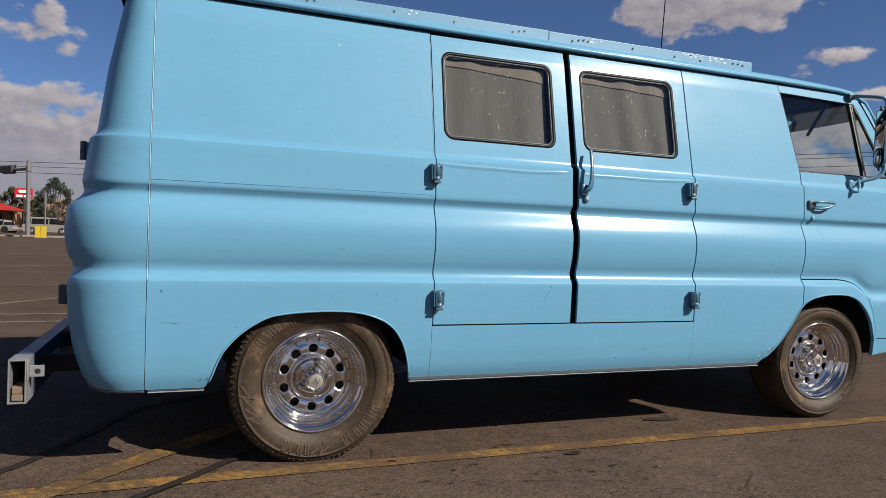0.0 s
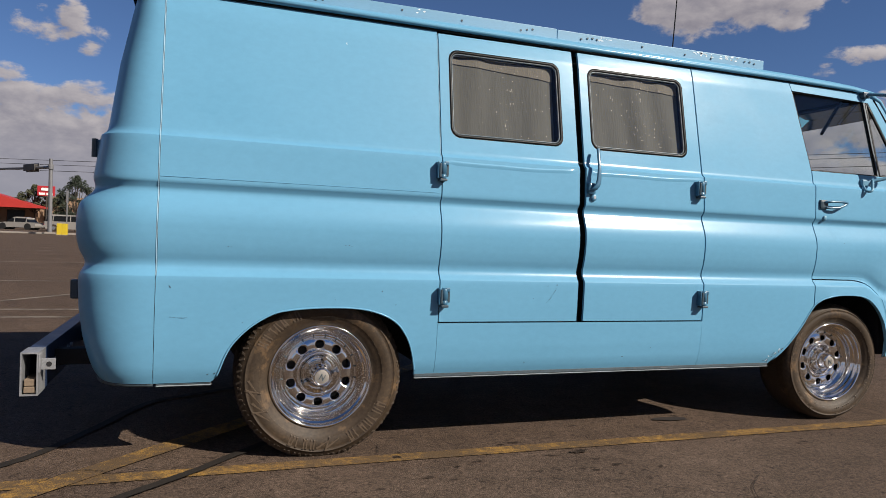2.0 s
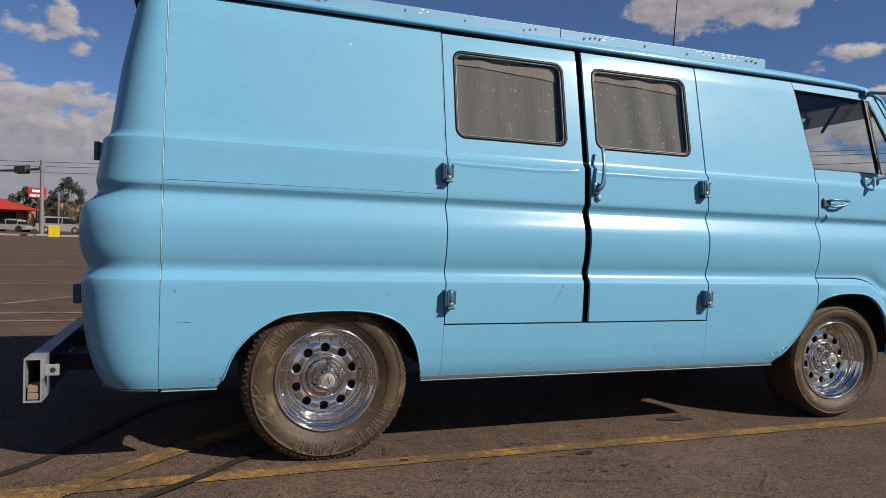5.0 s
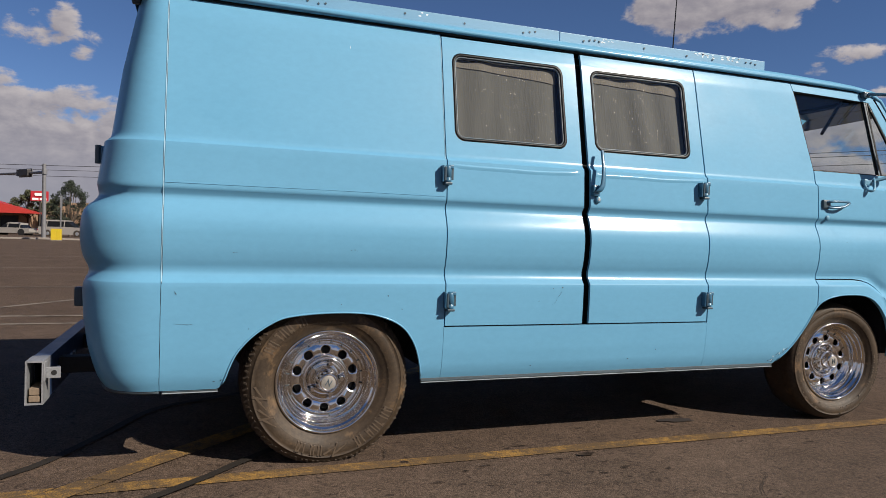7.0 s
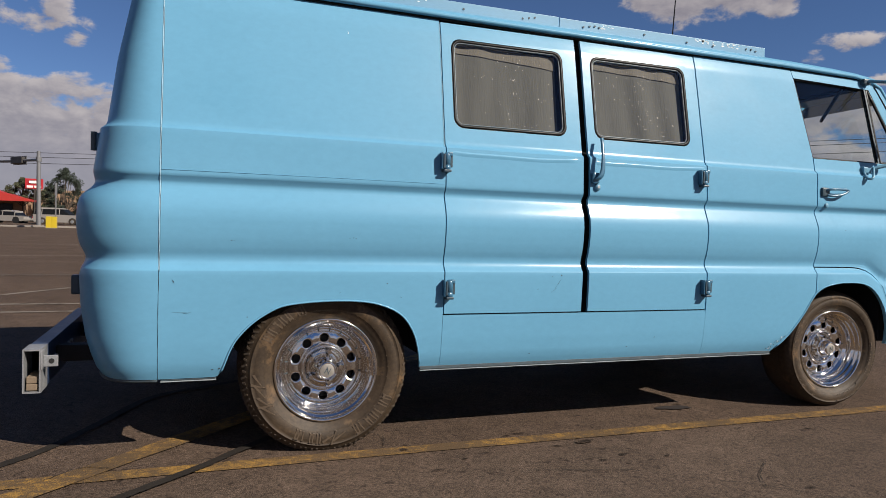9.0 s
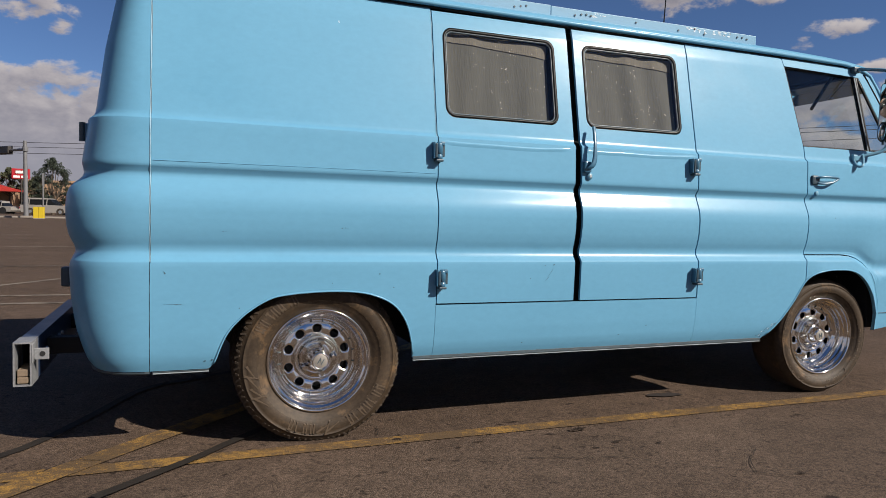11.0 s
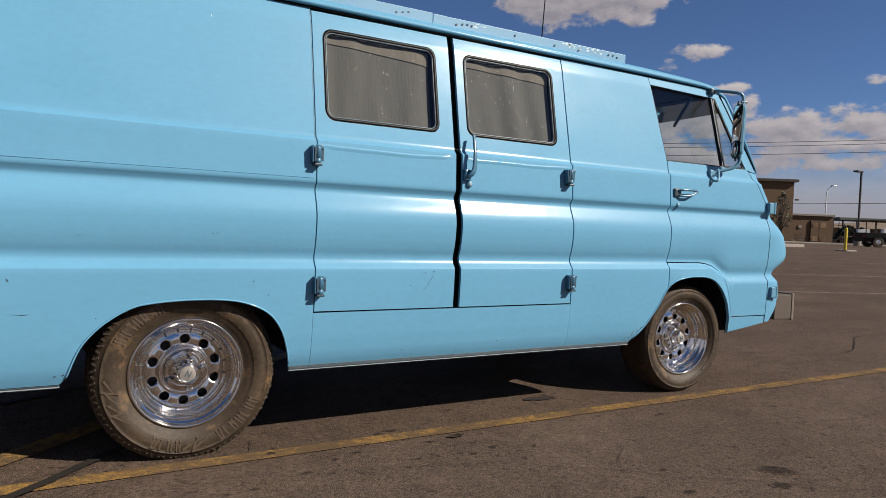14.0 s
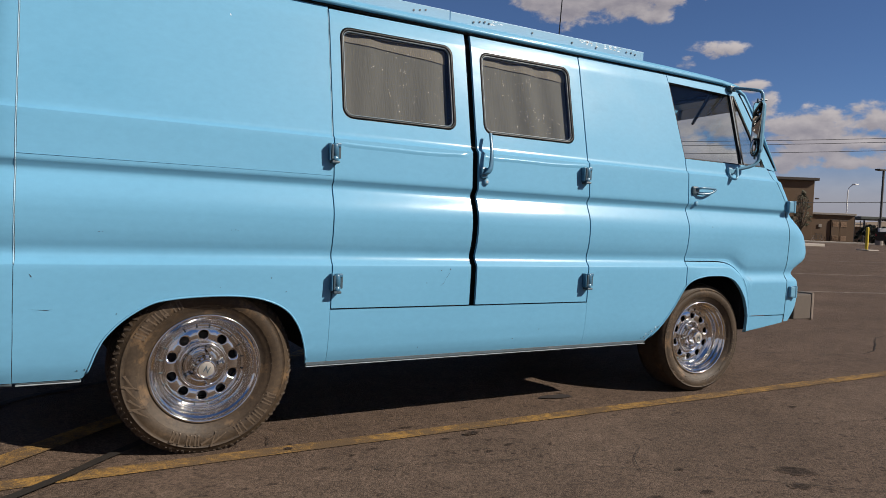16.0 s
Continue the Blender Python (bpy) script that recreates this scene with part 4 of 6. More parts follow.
    for i in range(5):
        a = radians(90 + 72 * i + spin)
        p = Vector((0.0655 * math.cos(a), 0, 0.0655 * math.sin(a)))
        part("lug_nut", rod(p + Vector((0, 0.074, 0)), p + Vector((0, 0.048, 0)), 0.0105, 0.0090, 6), CHROME, r)
    for i in range(20):
        a = radians(9 + 18 * i)
        p = Vector((0.1535 * math.cos(a), 0.0795, 0.1535 * math.sin(a)))
        part("rivet", rod(p, p + Vector((0, -0.003, 0)), 0.0032, 0.0026, 6), HARDWARE, r)
    part("brake_drum", lathe([(0.0, 0.100), (0.125, 0.100), (0.135, 0.110), (0.135, width - 0.03), (0.0, width - 0.03)], 40), BLACK, w)
    return w


rear_wheel = wheel(0.336, 0.25, "chrome ten-hole wheel with a dusty wide black tyre", 0, 0.0)
front_wheel = wheel(0.312, 0.20, "chrome ten-hole wheel with a dusty narrow tyre", 20, 0.022)
rear_wheel.matrix_basis = pose(0.0175, 0.066, 0.3020, 0, 18, 0)
front_wheel.matrix_basis = pose(2.752, 0.076, 0.2905, 0, -14, -3)
copy_thing(rear_wheel, pose(0.015, WIDTH - 0.045, 0.318, 0, 0, 180))
copy_thing(front_wheel, pose(2.718, WIDTH - 0.06, 0.298, 0, 0, 180))

# ---- ground ----
def ground_z(x, y):
    t = min(1.0, max(0.0, (x - 6) / 30))
    u = min(1.0, max(0.0, (6 - x) / 8))
    return -0.02 + 0.36 * t * t * (3 - 2 * t) - 0.0018 * max(0.0, min(y, 140.0) - 8) * u


def ground():
    bm = bmesh.new()
    xs = [-1500, -500, -200, -80, -30, -10, -4, -2, 0, 2, 4, 6, 9, 12, 15, 18, 21, 24, 27, 30, 33, 36, 45, 70, 120, 300, 800, 2000]
    ys = [-1500, -400, -100, -30, -10, -4, -2, 0, 2, 4, 8, 16, 30, 60, 120, 300, 800, 2500]
    grid_mesh(bm, [[Vector((x, y, ground_z(x, y))) for x in xs] for y in ys])
    return mesh_object("ground", bm, ASPHALT, True)


tagged(ground(), "worn grey-brown asphalt of a large parking lot", "parking lot", kind="structure")


def paint_line(name, a, b, width, mat, label, up=0.004):
    """A painted stripe between two points of the ground."""
    bm = bmesh.new()
    a, b = Vector((*a, 0)), Vector((*b, 0))
    d = (b - a).normalized()
    s = Vector((-d.y, d.x, 0)) * width / 2
    n = max(1, int((b - a).length / 0.25))
    rnd = random.Random(int(1000 * abs(a.x + b.y)))
    rows = []
    for k in range(n + 1):
        p = a + (b - a) * k / n
        j = 1 + rnd.uniform(-0.06, 0.06)
        edge = (j, 0.5 * j + rnd.uniform(-0.12, 0.12), -0.5 * j + rnd.uniform(-0.12, 0.12), -j)
        rows.append([p + s * e + Vector((0, 0, ground_z(p.x, p.y) + up)) for e in edge])
    grid_mesh(bm, rows)
    return tagged(mesh_object(name, bm, mat), label, "road marking", kind="structure")


paint_line("yellow_line", (-4.079, -0.022), (24.549, -0.096), 0.088, YELLOW, "worn yellow parking line painted on asphalt", 0.004)
paint_line("yellow_line", (-1.063, -0.206), (2.26, 3.107), 0.105, YELLOW, "worn yellow parking line painted on asphalt", 0.008)
FADED = material("faded_white_line", (0.1564, 0.1292, 0.102), 0.9, vary=0.3, scale=3, stain=(0.068, 0.051, 0.03672), stain_at=0.46)
for a, b in (((-9.191, 4.712), (1.033, 4.61)), ((-8.168, 5.325), (0.011, 5.254)), ((-5.101, 2.309), (3.078, 14.476)), ((-9.191, 8.853), (-1.011, 9.159)), ((-14.303, 12.636), (-1.523, 15.192)), ((-16.348, 20.508), (0.011, 22.553)), ((9.213, 4.61), (14.325, 2.309)), ((12.791, 7.83), (19.437, 3.536)), ((17.392, 12.227), (26.594, 5.581)), ((24.549, 16.419), (36.818, 11.92))):
    paint_line("stall_line", a, b, 0.10, FADED, "faded pale parking stall line on asphalt")
RUST_PIT = material("dark_pit", (0.016, 0.010, 0.008), 0.9, vary=0.3, scale=30)
TAR = material("crack_sealant", (0.02312, 0.01904, 0.01564), 0.9, spec=0.15, vary=0.3, scale=8, fine=120, bump=0.3, bump_scale=120)


def blot(name, x, y, rx, ry, turn, mat, label, seed, up=0.006):
    """An irregular patch on the ground."""
    rnd = random.Random(seed)
    ph = [(k, rnd.uniform(0, 6.28), rnd.uniform(0.05, 0.30) / k ** 0.5) for k in (2, 3, 5, 8, 13)]
    bm = bmesh.new()
    soak = bm.verts.layers.float.new("soak")
    c, s_ = math.cos(radians(turn)), math.sin(radians(turn))
    rings = []
    for share, wet in ((0.0, 1.0), (0.45, 1.0), (0.75, 0.9), (1.0, 0.55), (1.22, 0.0)):
        ring = []
        for i in range(40 if share else 1):
            a = 2 * math.pi * i / 40
            r = share * (1 + sum(b * math.sin(k * a + p) for k, p, b in ph))
            u, v = 0.8 * rx * r * math.cos(a), 0.8 * ry * r * math.sin(a)
            px, py = x + u * c - v * s_, y + u * s_ + v * c
            q = bm.verts.new((px, py, ground_z(px, py) + up))
            q[soak] = wet
            ring.append(q)
        rings.append(ring)
    for a, b in zip(rings, rings[1:]):
        for i in range(40):
            j = (i + 1) % 40
            bm.faces.new(list(dict.fromkeys((a[i % len(a)], a[j % len(a)], b[j], b[i]))))
    return tagged(mesh_object(name, bm, mat), label, "stain", kind="structure")


blot("dark_pit", 1.866, 0.248, 0.088, 0.040, -12, RUST_PIT, "dark rusty pit in the asphalt", 1)
for i, (x, y, rx, ry) in enumerate(((2.056, -1.004, 0.085, 0.050), (1.918, -1.116, 0.045, 0.032), (1.545, -1.009, 0.030, 0.020), (1.32, -0.983, 0.045, 0.028), (1.632, -0.809, 0.022, 0.015), (1.105, -0.129, 0.045, 0.020), (1.177, -0.308, 0.026, 0.015), (0.962, -0.145, 0.024, 0.012), (0.624, -0.145, 0.022, 0.012), (0.522, -0.186, 0.018, 0.010), (0.88, 0.055, 0.040, 0.012), (0.808, 0.039, 0.018, 0.010), (1.34, -0.37, 0.022, 0.010), (2.26, -0.226, 0.030, 0.010), (1.054, -0.349, 0.020, 0.012), (0.379, -0.278, 0.024, 0.014), (2.976, -0.37, 0.035, 0.012), (0.318, -0.032, 0.02, 0.012), (1.289, 0.244, 0.035, 0.008))):
    blot("oil_stain", x, y, rx, ry, -20 + 13 * i % 40, ASPHALT, "dark oil stain soaked into the asphalt", 10 + i, 0.0065 if -0.14 < y < 0.03 else 0.0022)


def crack(points, width, seed, mat=TAR, name="crack", label="thin dark crack wandering across the asphalt", up=0.0055):
    rnd = random.Random(seed)
    pts = smooth_points([(x, y, 0) for x, y in points], 14)
    bm = bmesh.new()
    rows = []
    for i, p in enumerate(pts):
        t = (pts[min(i + 1, len(pts) - 1)] - pts[max(i - 1, 0)]).normalized()
        s = Vector((-t.y, t.x, 0))
        broad = width > 0.01
        w = width * (rnd.uniform(0.88, 1.0) if broad else rnd.uniform(0.25, 1.0))
        q = p + s * rnd.uniform(-1, 1) * width * (0.08 if broad else 1.2)
        z = ground_z(p.x, p.y) + up
        rows.append([q + s * w + Vector((0, 0, z)), q - s * w + Vector((0, 0, z))])
    grid_mesh(bm, rows)
    return tagged(mesh_object(name, bm, mat), label, "crack", kind="structure")


crack([(0.645, -0.349), (0.911, -0.431), (1.085, -0.482), (1.289, -0.635), (1.442, -0.727), (1.616, -0.891), (1.851, -1.044), (2.117, -1.249), (2.465, -1.474)], 0.0022, 3)
crack([(1.688, -0.543), (1.545, -0.656), (1.473, -0.758)], 0.0020, 4)
crack([(0.215, 0.285), (0.277, 0.162), (0.256, 0.039)], 0.0026, 5)
crack([(2.567, -0.554), (3.18, -0.707), (3.692, -0.676), (4.51, -0.963)], 0.0026, 6)
crack([(4.101, 0.878), (5.123, 0.469), (6.35, 0.98), (7.168, 0.673)], 0.006, 8)
crack([(-0.96, -0.042), (-0.858, 0.06), (-0.725, 0.019), (-0.602, 0.039)], 0.003, 9, up=0.012)
crack([(-0.04, 0.387), (-0.193, 0.234), (-0.326, 0.101), (-0.439, -0.022), (-0.551, -0.124), (-0.756, -0.308)], 0.022, 12, TAR, "tar_seam", "black tar seam sealing a crack in asphalt", 0.012)
crack([(-2.238, -1.167), (-1.574, -0.37), (-1.149, 0.162), (-1.022, 0.326), (-0.858, 0.673), (-0.684, 1.062), (-0.439, 1.236), (0.215, 1.593)], 0.024, 13, TAR, "tar_seam", "black tar seam sealing a crack in asphalt", 0.006)

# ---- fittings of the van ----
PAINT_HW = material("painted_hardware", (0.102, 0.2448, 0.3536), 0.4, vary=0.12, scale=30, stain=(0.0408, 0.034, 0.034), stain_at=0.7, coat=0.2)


# darker twin of PAINT_HW, with the fittings' shade put into its colour
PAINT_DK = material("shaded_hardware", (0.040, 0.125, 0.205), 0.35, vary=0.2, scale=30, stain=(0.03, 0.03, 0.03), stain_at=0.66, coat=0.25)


def hinge(x, z, y, parent, turn=0.0):
    """A strap hinge: a leaf on each side and an upright barrel standing proud."""
    m = Matrix.Translation((x, y, z)) @ Matrix.Rotation(radians(turn), 4, "Z")
    h = part("hinge", box((0.019, -0.026, -0.026), (0.032, 0.012, 0.032), 0.003, m), HARDWARE, parent)
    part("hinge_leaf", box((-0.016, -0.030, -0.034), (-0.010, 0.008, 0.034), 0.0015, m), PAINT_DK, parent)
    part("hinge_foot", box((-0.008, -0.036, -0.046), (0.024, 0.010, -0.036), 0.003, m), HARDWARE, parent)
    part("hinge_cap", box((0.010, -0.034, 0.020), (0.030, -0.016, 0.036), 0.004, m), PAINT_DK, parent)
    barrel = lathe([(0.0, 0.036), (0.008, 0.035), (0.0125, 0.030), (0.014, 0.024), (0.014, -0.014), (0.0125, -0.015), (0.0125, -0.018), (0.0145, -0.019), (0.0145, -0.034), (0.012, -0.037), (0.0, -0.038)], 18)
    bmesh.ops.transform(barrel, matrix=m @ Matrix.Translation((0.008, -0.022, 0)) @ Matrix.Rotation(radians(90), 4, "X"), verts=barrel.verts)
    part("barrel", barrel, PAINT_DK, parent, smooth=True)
    part("hinge_arm", box((-0.010, -0.034, -0.030), (-0.002, 0.006, 0.028), 0.002, m), HARDWARE, parent)
    return h


for x, z, d in ((0.474, 1.161, rear_door), (0.492, 0.638, rear_door), (1.786, 1.160, front_door), (1.808, 0.637, front_door)):
    hinge(x, z, side_y(z), van)


def front_hinge(x, z, y):
    """A painted cup hinge of the front corner."""
    part("hinge", box((x - 0.034, y - 0.030, z - 0.034), (x + 0.010, y + 0.012, z + 0.034), 0.007), PAINT_HW, van)
    part("barrel", rod((x + 0.020, y - 0.018, z - 0.036), (x + 0.020, y - 0.018, z + 0.036), 0.014, seg=14), PAINT_HW, van)


front_hinge(3.418, 1.075, side_y(1.075) + 0.006)
front_hinge(3.462, 0.556, 0.012)
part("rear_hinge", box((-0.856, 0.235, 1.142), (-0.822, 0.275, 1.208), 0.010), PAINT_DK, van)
part("rear_hinge", box((-0.748, 0.240, 1.768), (-0.716, 0.275, 1.802), 0.008), HARDWARE, van)
part("rear_hinge_barrel", rod((-0.852, 0.240, 1.140), (-0.852, 0.240, 1.210), 0.011, seg=14), HARDWARE, van)

# cargo door handle
lever = smooth_points([(1.188, 0.004, 1.116), (1.200, -0.012, 1.126), (1.216, -0.014, 1.156), (1.221, -0.008, 1.2225), (1.226, 0.010, 1.280), (1.230, 0.024, 1.311)], 6)


def lever_mesh(pts, w, t):
    bm = bmesh.new()
    rows = []
    for i, p in enumerate(pts):
        k = 1.0 - 0.62 * min(1.0, 1.7 * i / len(pts))
        rows.append([p + Vector((dx * w * k, dy * t, 0)) for dx, dy in ((-1, -0.6), (-0.5, -1), (0.5, -1), (1, -0.6), (1, 0.6), (0.5, 1), (-0.5, 1), (-1, 0.6), (-1, -0.6))])
    vs = grid_mesh(bm, rows)
    bmesh.ops.remove_doubles(bm, verts=bm.verts, dist=1e-6)
    return bm


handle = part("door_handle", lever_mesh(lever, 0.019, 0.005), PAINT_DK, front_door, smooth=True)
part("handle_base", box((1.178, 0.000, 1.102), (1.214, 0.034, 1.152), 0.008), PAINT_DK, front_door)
part("lock", lathe([(0.0, -0.006), (0.009, -0.006), (0.014, -0.003), (0.0155, 0.004), (0.0155, 0.03)], 24), PAINT_HW, front_door, smooth=True).matrix_basis = Matrix.Translation((1.212, 0.012, 1.087))
part("lock_core", lathe([(0.0, -0.0075), (0.006, -0.0075), (0.006, 0.0)], 16), STEEL, front_door).matrix_basis = Matrix.Translation((1.212, 0.012, 1.087))

# cab door handle, lock
part("handle_base", box((2.556, 0.008, 1.102), (2.608, 0.034, 1.150), 0.010), HARDWARE, cab_door)
part("door_handle", tube(smooth_points([(2.580, 0.012, 1.136), (2.600, -0.004, 1.140), (2.65, -0.010, 1.142), (2.70, -0.008, 1.141), (2.722, -0.003, 1.137), (2.705, -0.005, 1.128), (2.67, -0.006, 1.114), (2.62, 0.000, 1.108), (2.59, 0.010, 1.110)], 6), 0.0065, 10), PAINT_DK, cab_door, "worn blue loop handle in a shaded tone", smooth=True)
part("lock", lathe([(0.0, -0.006), (0.009, -0.006), (0.013, -0.003), (0.0145, 0.004), (0.0145, 0.03)], 24), PAINT_HW, cab_door, smooth=True).matrix_basis = Matrix.Translation((2.594, 0.017, 1.056))

# seam below the ridge of the rear panel, small dents
part("panel_seam", tube([(-0.605, side_y(1.069) - 0.001, 1.069), (0.0, side_y(1.069) - 0.0003, 1.069), (0.48, side_y(1.067) - 0.0003, 1.067)], 0.0011, 6), PAINT, rear_quarter)
# pale blue that puts the seam's light-catching edge into the colour
SEAM_HIGHLIGHT = material("seam_highlight", (0.2856, 0.4488, 0.544), 0.6, vary=0.2, scale=40)
part("seam_edge", tube([(-0.6098 + 0.0006 * math.sin(90 * z), side_y(z) - 0.0004, z) for z in rows_z(0.705, 1.775, 0.02)], 0.0017, 6), SEAM_HIGHLIGHT, van, "panel seam with a painted pale highlight", smooth=True)
part("door_seam_edge", tube([(0.4822 + 0.0007 * math.sin(60 * z), side_y(z) - 0.0004, z) for z in rows_z(1.22, 1.765, 0.02)], 0.0013, 6), SEAM_HIGHLIGHT, van, "pale edge of the door seam", smooth=True)
part("seam_line", tube([(-0.6070 + 0.0004 * math.sin(70 * z), side_y(z) + 0.0002, z) for z in rows_z(0.70, 1.775, 0.02)], 0.0010, 6), HARDWARE, van, "dark hairline of the panel seam", smooth=True)
part("seam_line", tube([(-0.6098 + 0.0012 * math.sin(31 * z), side_y(z) + 0.0001, z) for z in rows_z(0.31, 0.68, 0.02)], 0.0005, 6), HARDWARE, van, smooth=True)


def pressed_bead(x0, x1, z0, z1, sag, seed):
    """A low wavy rib pressed into a door: a short slope above, a long one below."""
    bm = bmesh.new()
    rng = random.Random(seed)
    phase = rng.uniform(0, 6)
    rows = []
    for i in range(41):
        f = i / 40
        x = x0 + (x1 - x0) * f
        z = z0 + (z1 - z0) * f - sag * math.sin(math.pi * f) + 0.0012 * math.sin(17 * x + phase)
        fade = min(1.0, 14 * f, 14 * (1 - f))
        rows.append([Vector((x, side_y(z + dz) + 0.0004 - out * fade, z + dz)) for dz, out in ((0.0065, 0.0), (0.0040, 0.0012), (0.0012, 0.0026), (-0.0010, 0.0030), (-0.0060, 0.0024), (-0.0160, 0.0)) ])
    grid_mesh(bm, rows)
    return bm


part("pressed_bead", pressed_bead(0.50, 1.128, 1.203, 1.203, 0.007, 4), PAINT, rear_door, smooth=True)
part("pressed_bead", pressed_bead(1.19, 1.820, 1.202, 1.205, 0.004, 9), PAINT, front_door, smooth=True)

# mirror on the cab door
mirror = thing("wing_mirror", (2.87, -0.10, 1.3), "tall blue-framed truck mirror with a round convex mirror, on tube arms", "mirror")
arm = smooth_points([(2.975, 0.150, 1.752), (2.985, 0.108, 1.752), (3.029, 0.004, 1.732), (3.047, -0.015, 1.720), (3.053, -0.021, 1.690), (3.053, -0.021, 1.60), (3.052, -0.021, 1.45), (3.050, -0.021, 1.350), (3.042, -0.018, 1.318), (3.01, -0.004, 1.292), (2.94, 0.032, 1.270), (2.90, 0.05, 1.262)], 6)
part("arm", tube(arm, 0.0095, 10), PAINT_HW, mirror, smooth=True)
part("clamp", box((2.950, 0.120, 1.735), (3.000, 0.165, 1.768), 0.008), HARDWARE, mirror)
part("lower_bracket", box((2.865, 0.030, 1.240), (2.925, 0.066, 1.276), 0.008), PAINT_HW, mirror)
part("lower_strut", tube(smooth_points([(2.875, 0.045, 1.258), (2.87, 0.015, 1.215), (2.89, -0.005, 1.215), (2.93, 0.028, 1.272)], 6), 0.007, 8), PAINT_HW, mirror, smooth=True)


def mirror_head():
    bm = bmesh.new()
    face = bmesh.new()
    loop = rounded_rect(-0.064, 0.064, -0.150, 0.150, 0.028)
    rings = []
    for d, k in ((0.0, 0.965), (-0.003, 1.0), (0.008, 1.0), (0.020, 0.90), (0.025, 0.6)):
        rings.append([bm.verts.new((d, u * k, v * (1 - (1 - k) * 0.55))) for u, v in loop])
    for a, b in zip(rings, rings[1:]):
        for i in range(len(a)):
            j = (i + 1) % len(a)
            bm.faces.new((a[i], a[j], b[j], b[i]))
    bm.faces.new(rings[-1])
    face.faces.new([face.verts.new((-0.001, u * 0.966, v * 0.981)) for u, v in loop])
    return bm, face


body, glass = mirror_head()
mm = Matrix.Translation((3.010, -0.024, 1.509)) @ Matrix.Rotation(radians(-30), 4, "Z") @ Matrix.Rotation(radians(3), 4, "X")
part("housing", body, PAINT_HW, mirror, smooth=False).matrix_basis = mm
part("mirror_glass", glass, SILVER, mirror).matrix_basis = mm
part("convex_mirror", lathe([(0.0, -0.0125), (0.03, -0.0100), (0.046, -0.0055), (0.048, 0.0)], 32), SILVER, mirror, "small round convex mirror", smooth=True).matrix_basis = mm @ Matrix.Translation((-0.006, -0.005, -0.110)) @ Matrix.Rotation(radians(-90), 4, "Z")
part("convex_rim", lathe([(0.047, -0.006), (0.053, -0.004), (0.053, 0.008), (0.0, 0.008)], 32), RUBBER, mirror, smooth=True).matrix_basis = mm @ Matrix.Translation((-0.006, -0.005, -0.110)) @ Matrix.Rotation(radians(-90), 4, "Z")
part("top_knob", rod((3.010, -0.022, 1.652), (3.010, -0.022, 1.678), 0.008, 0.005, 10), HARDWARE, mirror)
part("bottom_knob", rod((3.010, -0.022, 1.330), (3.010, -0.022, 1.360), 0.006, 0.008, 10), HARDWARE, mirror)
part("arm_bolt", rod((3.037, -0.021, 1.676), (3.080, -0.026, 1.679), 0.006, seg=8), HARDWARE, mirror)

# rear bumper: an open steel channel across the back
bumper = thing("rear_bumper", (-1.06, 0.9, 0.30), "dark square steel tube bumper with an open galvanised end", "bumper")


def open_tube(x0, x1, z0, z1, y0, y1, t):
    bm = bmesh.new()
    for lo, hi in (((x0, y0, z0), (x0 + t, y1, z1)), ((x1 - t, y0, z0), (x1, y1, z1)), ((x0 + t, y0, z0), (x1 - t, y1, z0 + t)), ((x0 + t, y0, z1 - t), (x1 - t, y1, z1))):
        add_box(bm, lo, hi)
    return bm


part("end_sleeve", open_tube(-1.094, -1.032, 0.212, 0.380, 0.30, 0.43, 0.006), GALVANISED, bumper, "bright galvanised tube end")
NAVY = material("navy_bumper_paint", (0.016, 0.030, 0.070), 0.4, vary=0.3, scale=12, stain=(0.06, 0.055, 0.05), stain_at=0.64)
part("tube", open_tube(-1.092, -1.034, 0.214, 0.378, 0.43, WIDTH - 0.30, 0.006), NAVY, bumper, "navy painted steel tube")
for yy in (0.60, 0.68, 0.76, 0.84, 0.92, 1.0):
    part("bolt_head", rod((-1.034, yy, 0.30), (-1.026, yy, 0.30), 0.010, seg=8), STEEL, bumper)
part("tow_tab", box((-1.034, 0.300, 0.300), (-1.028, 0.36, 0.372), 0.001), GALVANISED, bumper)
part("tow_tab", box((-1.028, 0.325, 0.308), (-0.978, 0.333, 0.352), 0.002), GALVANISED, bumper)
part("tab_hole", rod((-1.000, 0.3235, 0.330), (-1.000, 0.3345, 0.330), 0.010, seg=16), BLACK, bumper)
part("arm", box((-1.034, 0.62, 0.27), (-0.74, 0.68, 0.34), 0.004), BLACK, bumper)
part("arm", box((-1.034, 1.30, 0.27), (-0.74, 1.36, 0.34), 0.004), BLACK, bumper)
WOOD = material("weathered_wood", (0.072, 0.056, 0.044), 0.85, vary=0.35, scale=6, stretch=(8, 1, 8))
BLOCK = material("pale_wood_block", (0.17, 0.125, 0.085), 0.85, vary=0.3, scale=10, stretch=(6, 1, 6))
blocks = []
for i, (z0, z1) in enumerate(((0.222, 0.246), (0.248, 0.274))):
    blocks.append(tagged(mesh_object("wood_block", box((-1.082, 0.306 + 0.004 * i, z0), (-1.044, 0.44, z1), 0.003), BLOCK), "small weathered wood block stuffed inside the bumper tube", "wood block", "wood blocks in the bumper"))
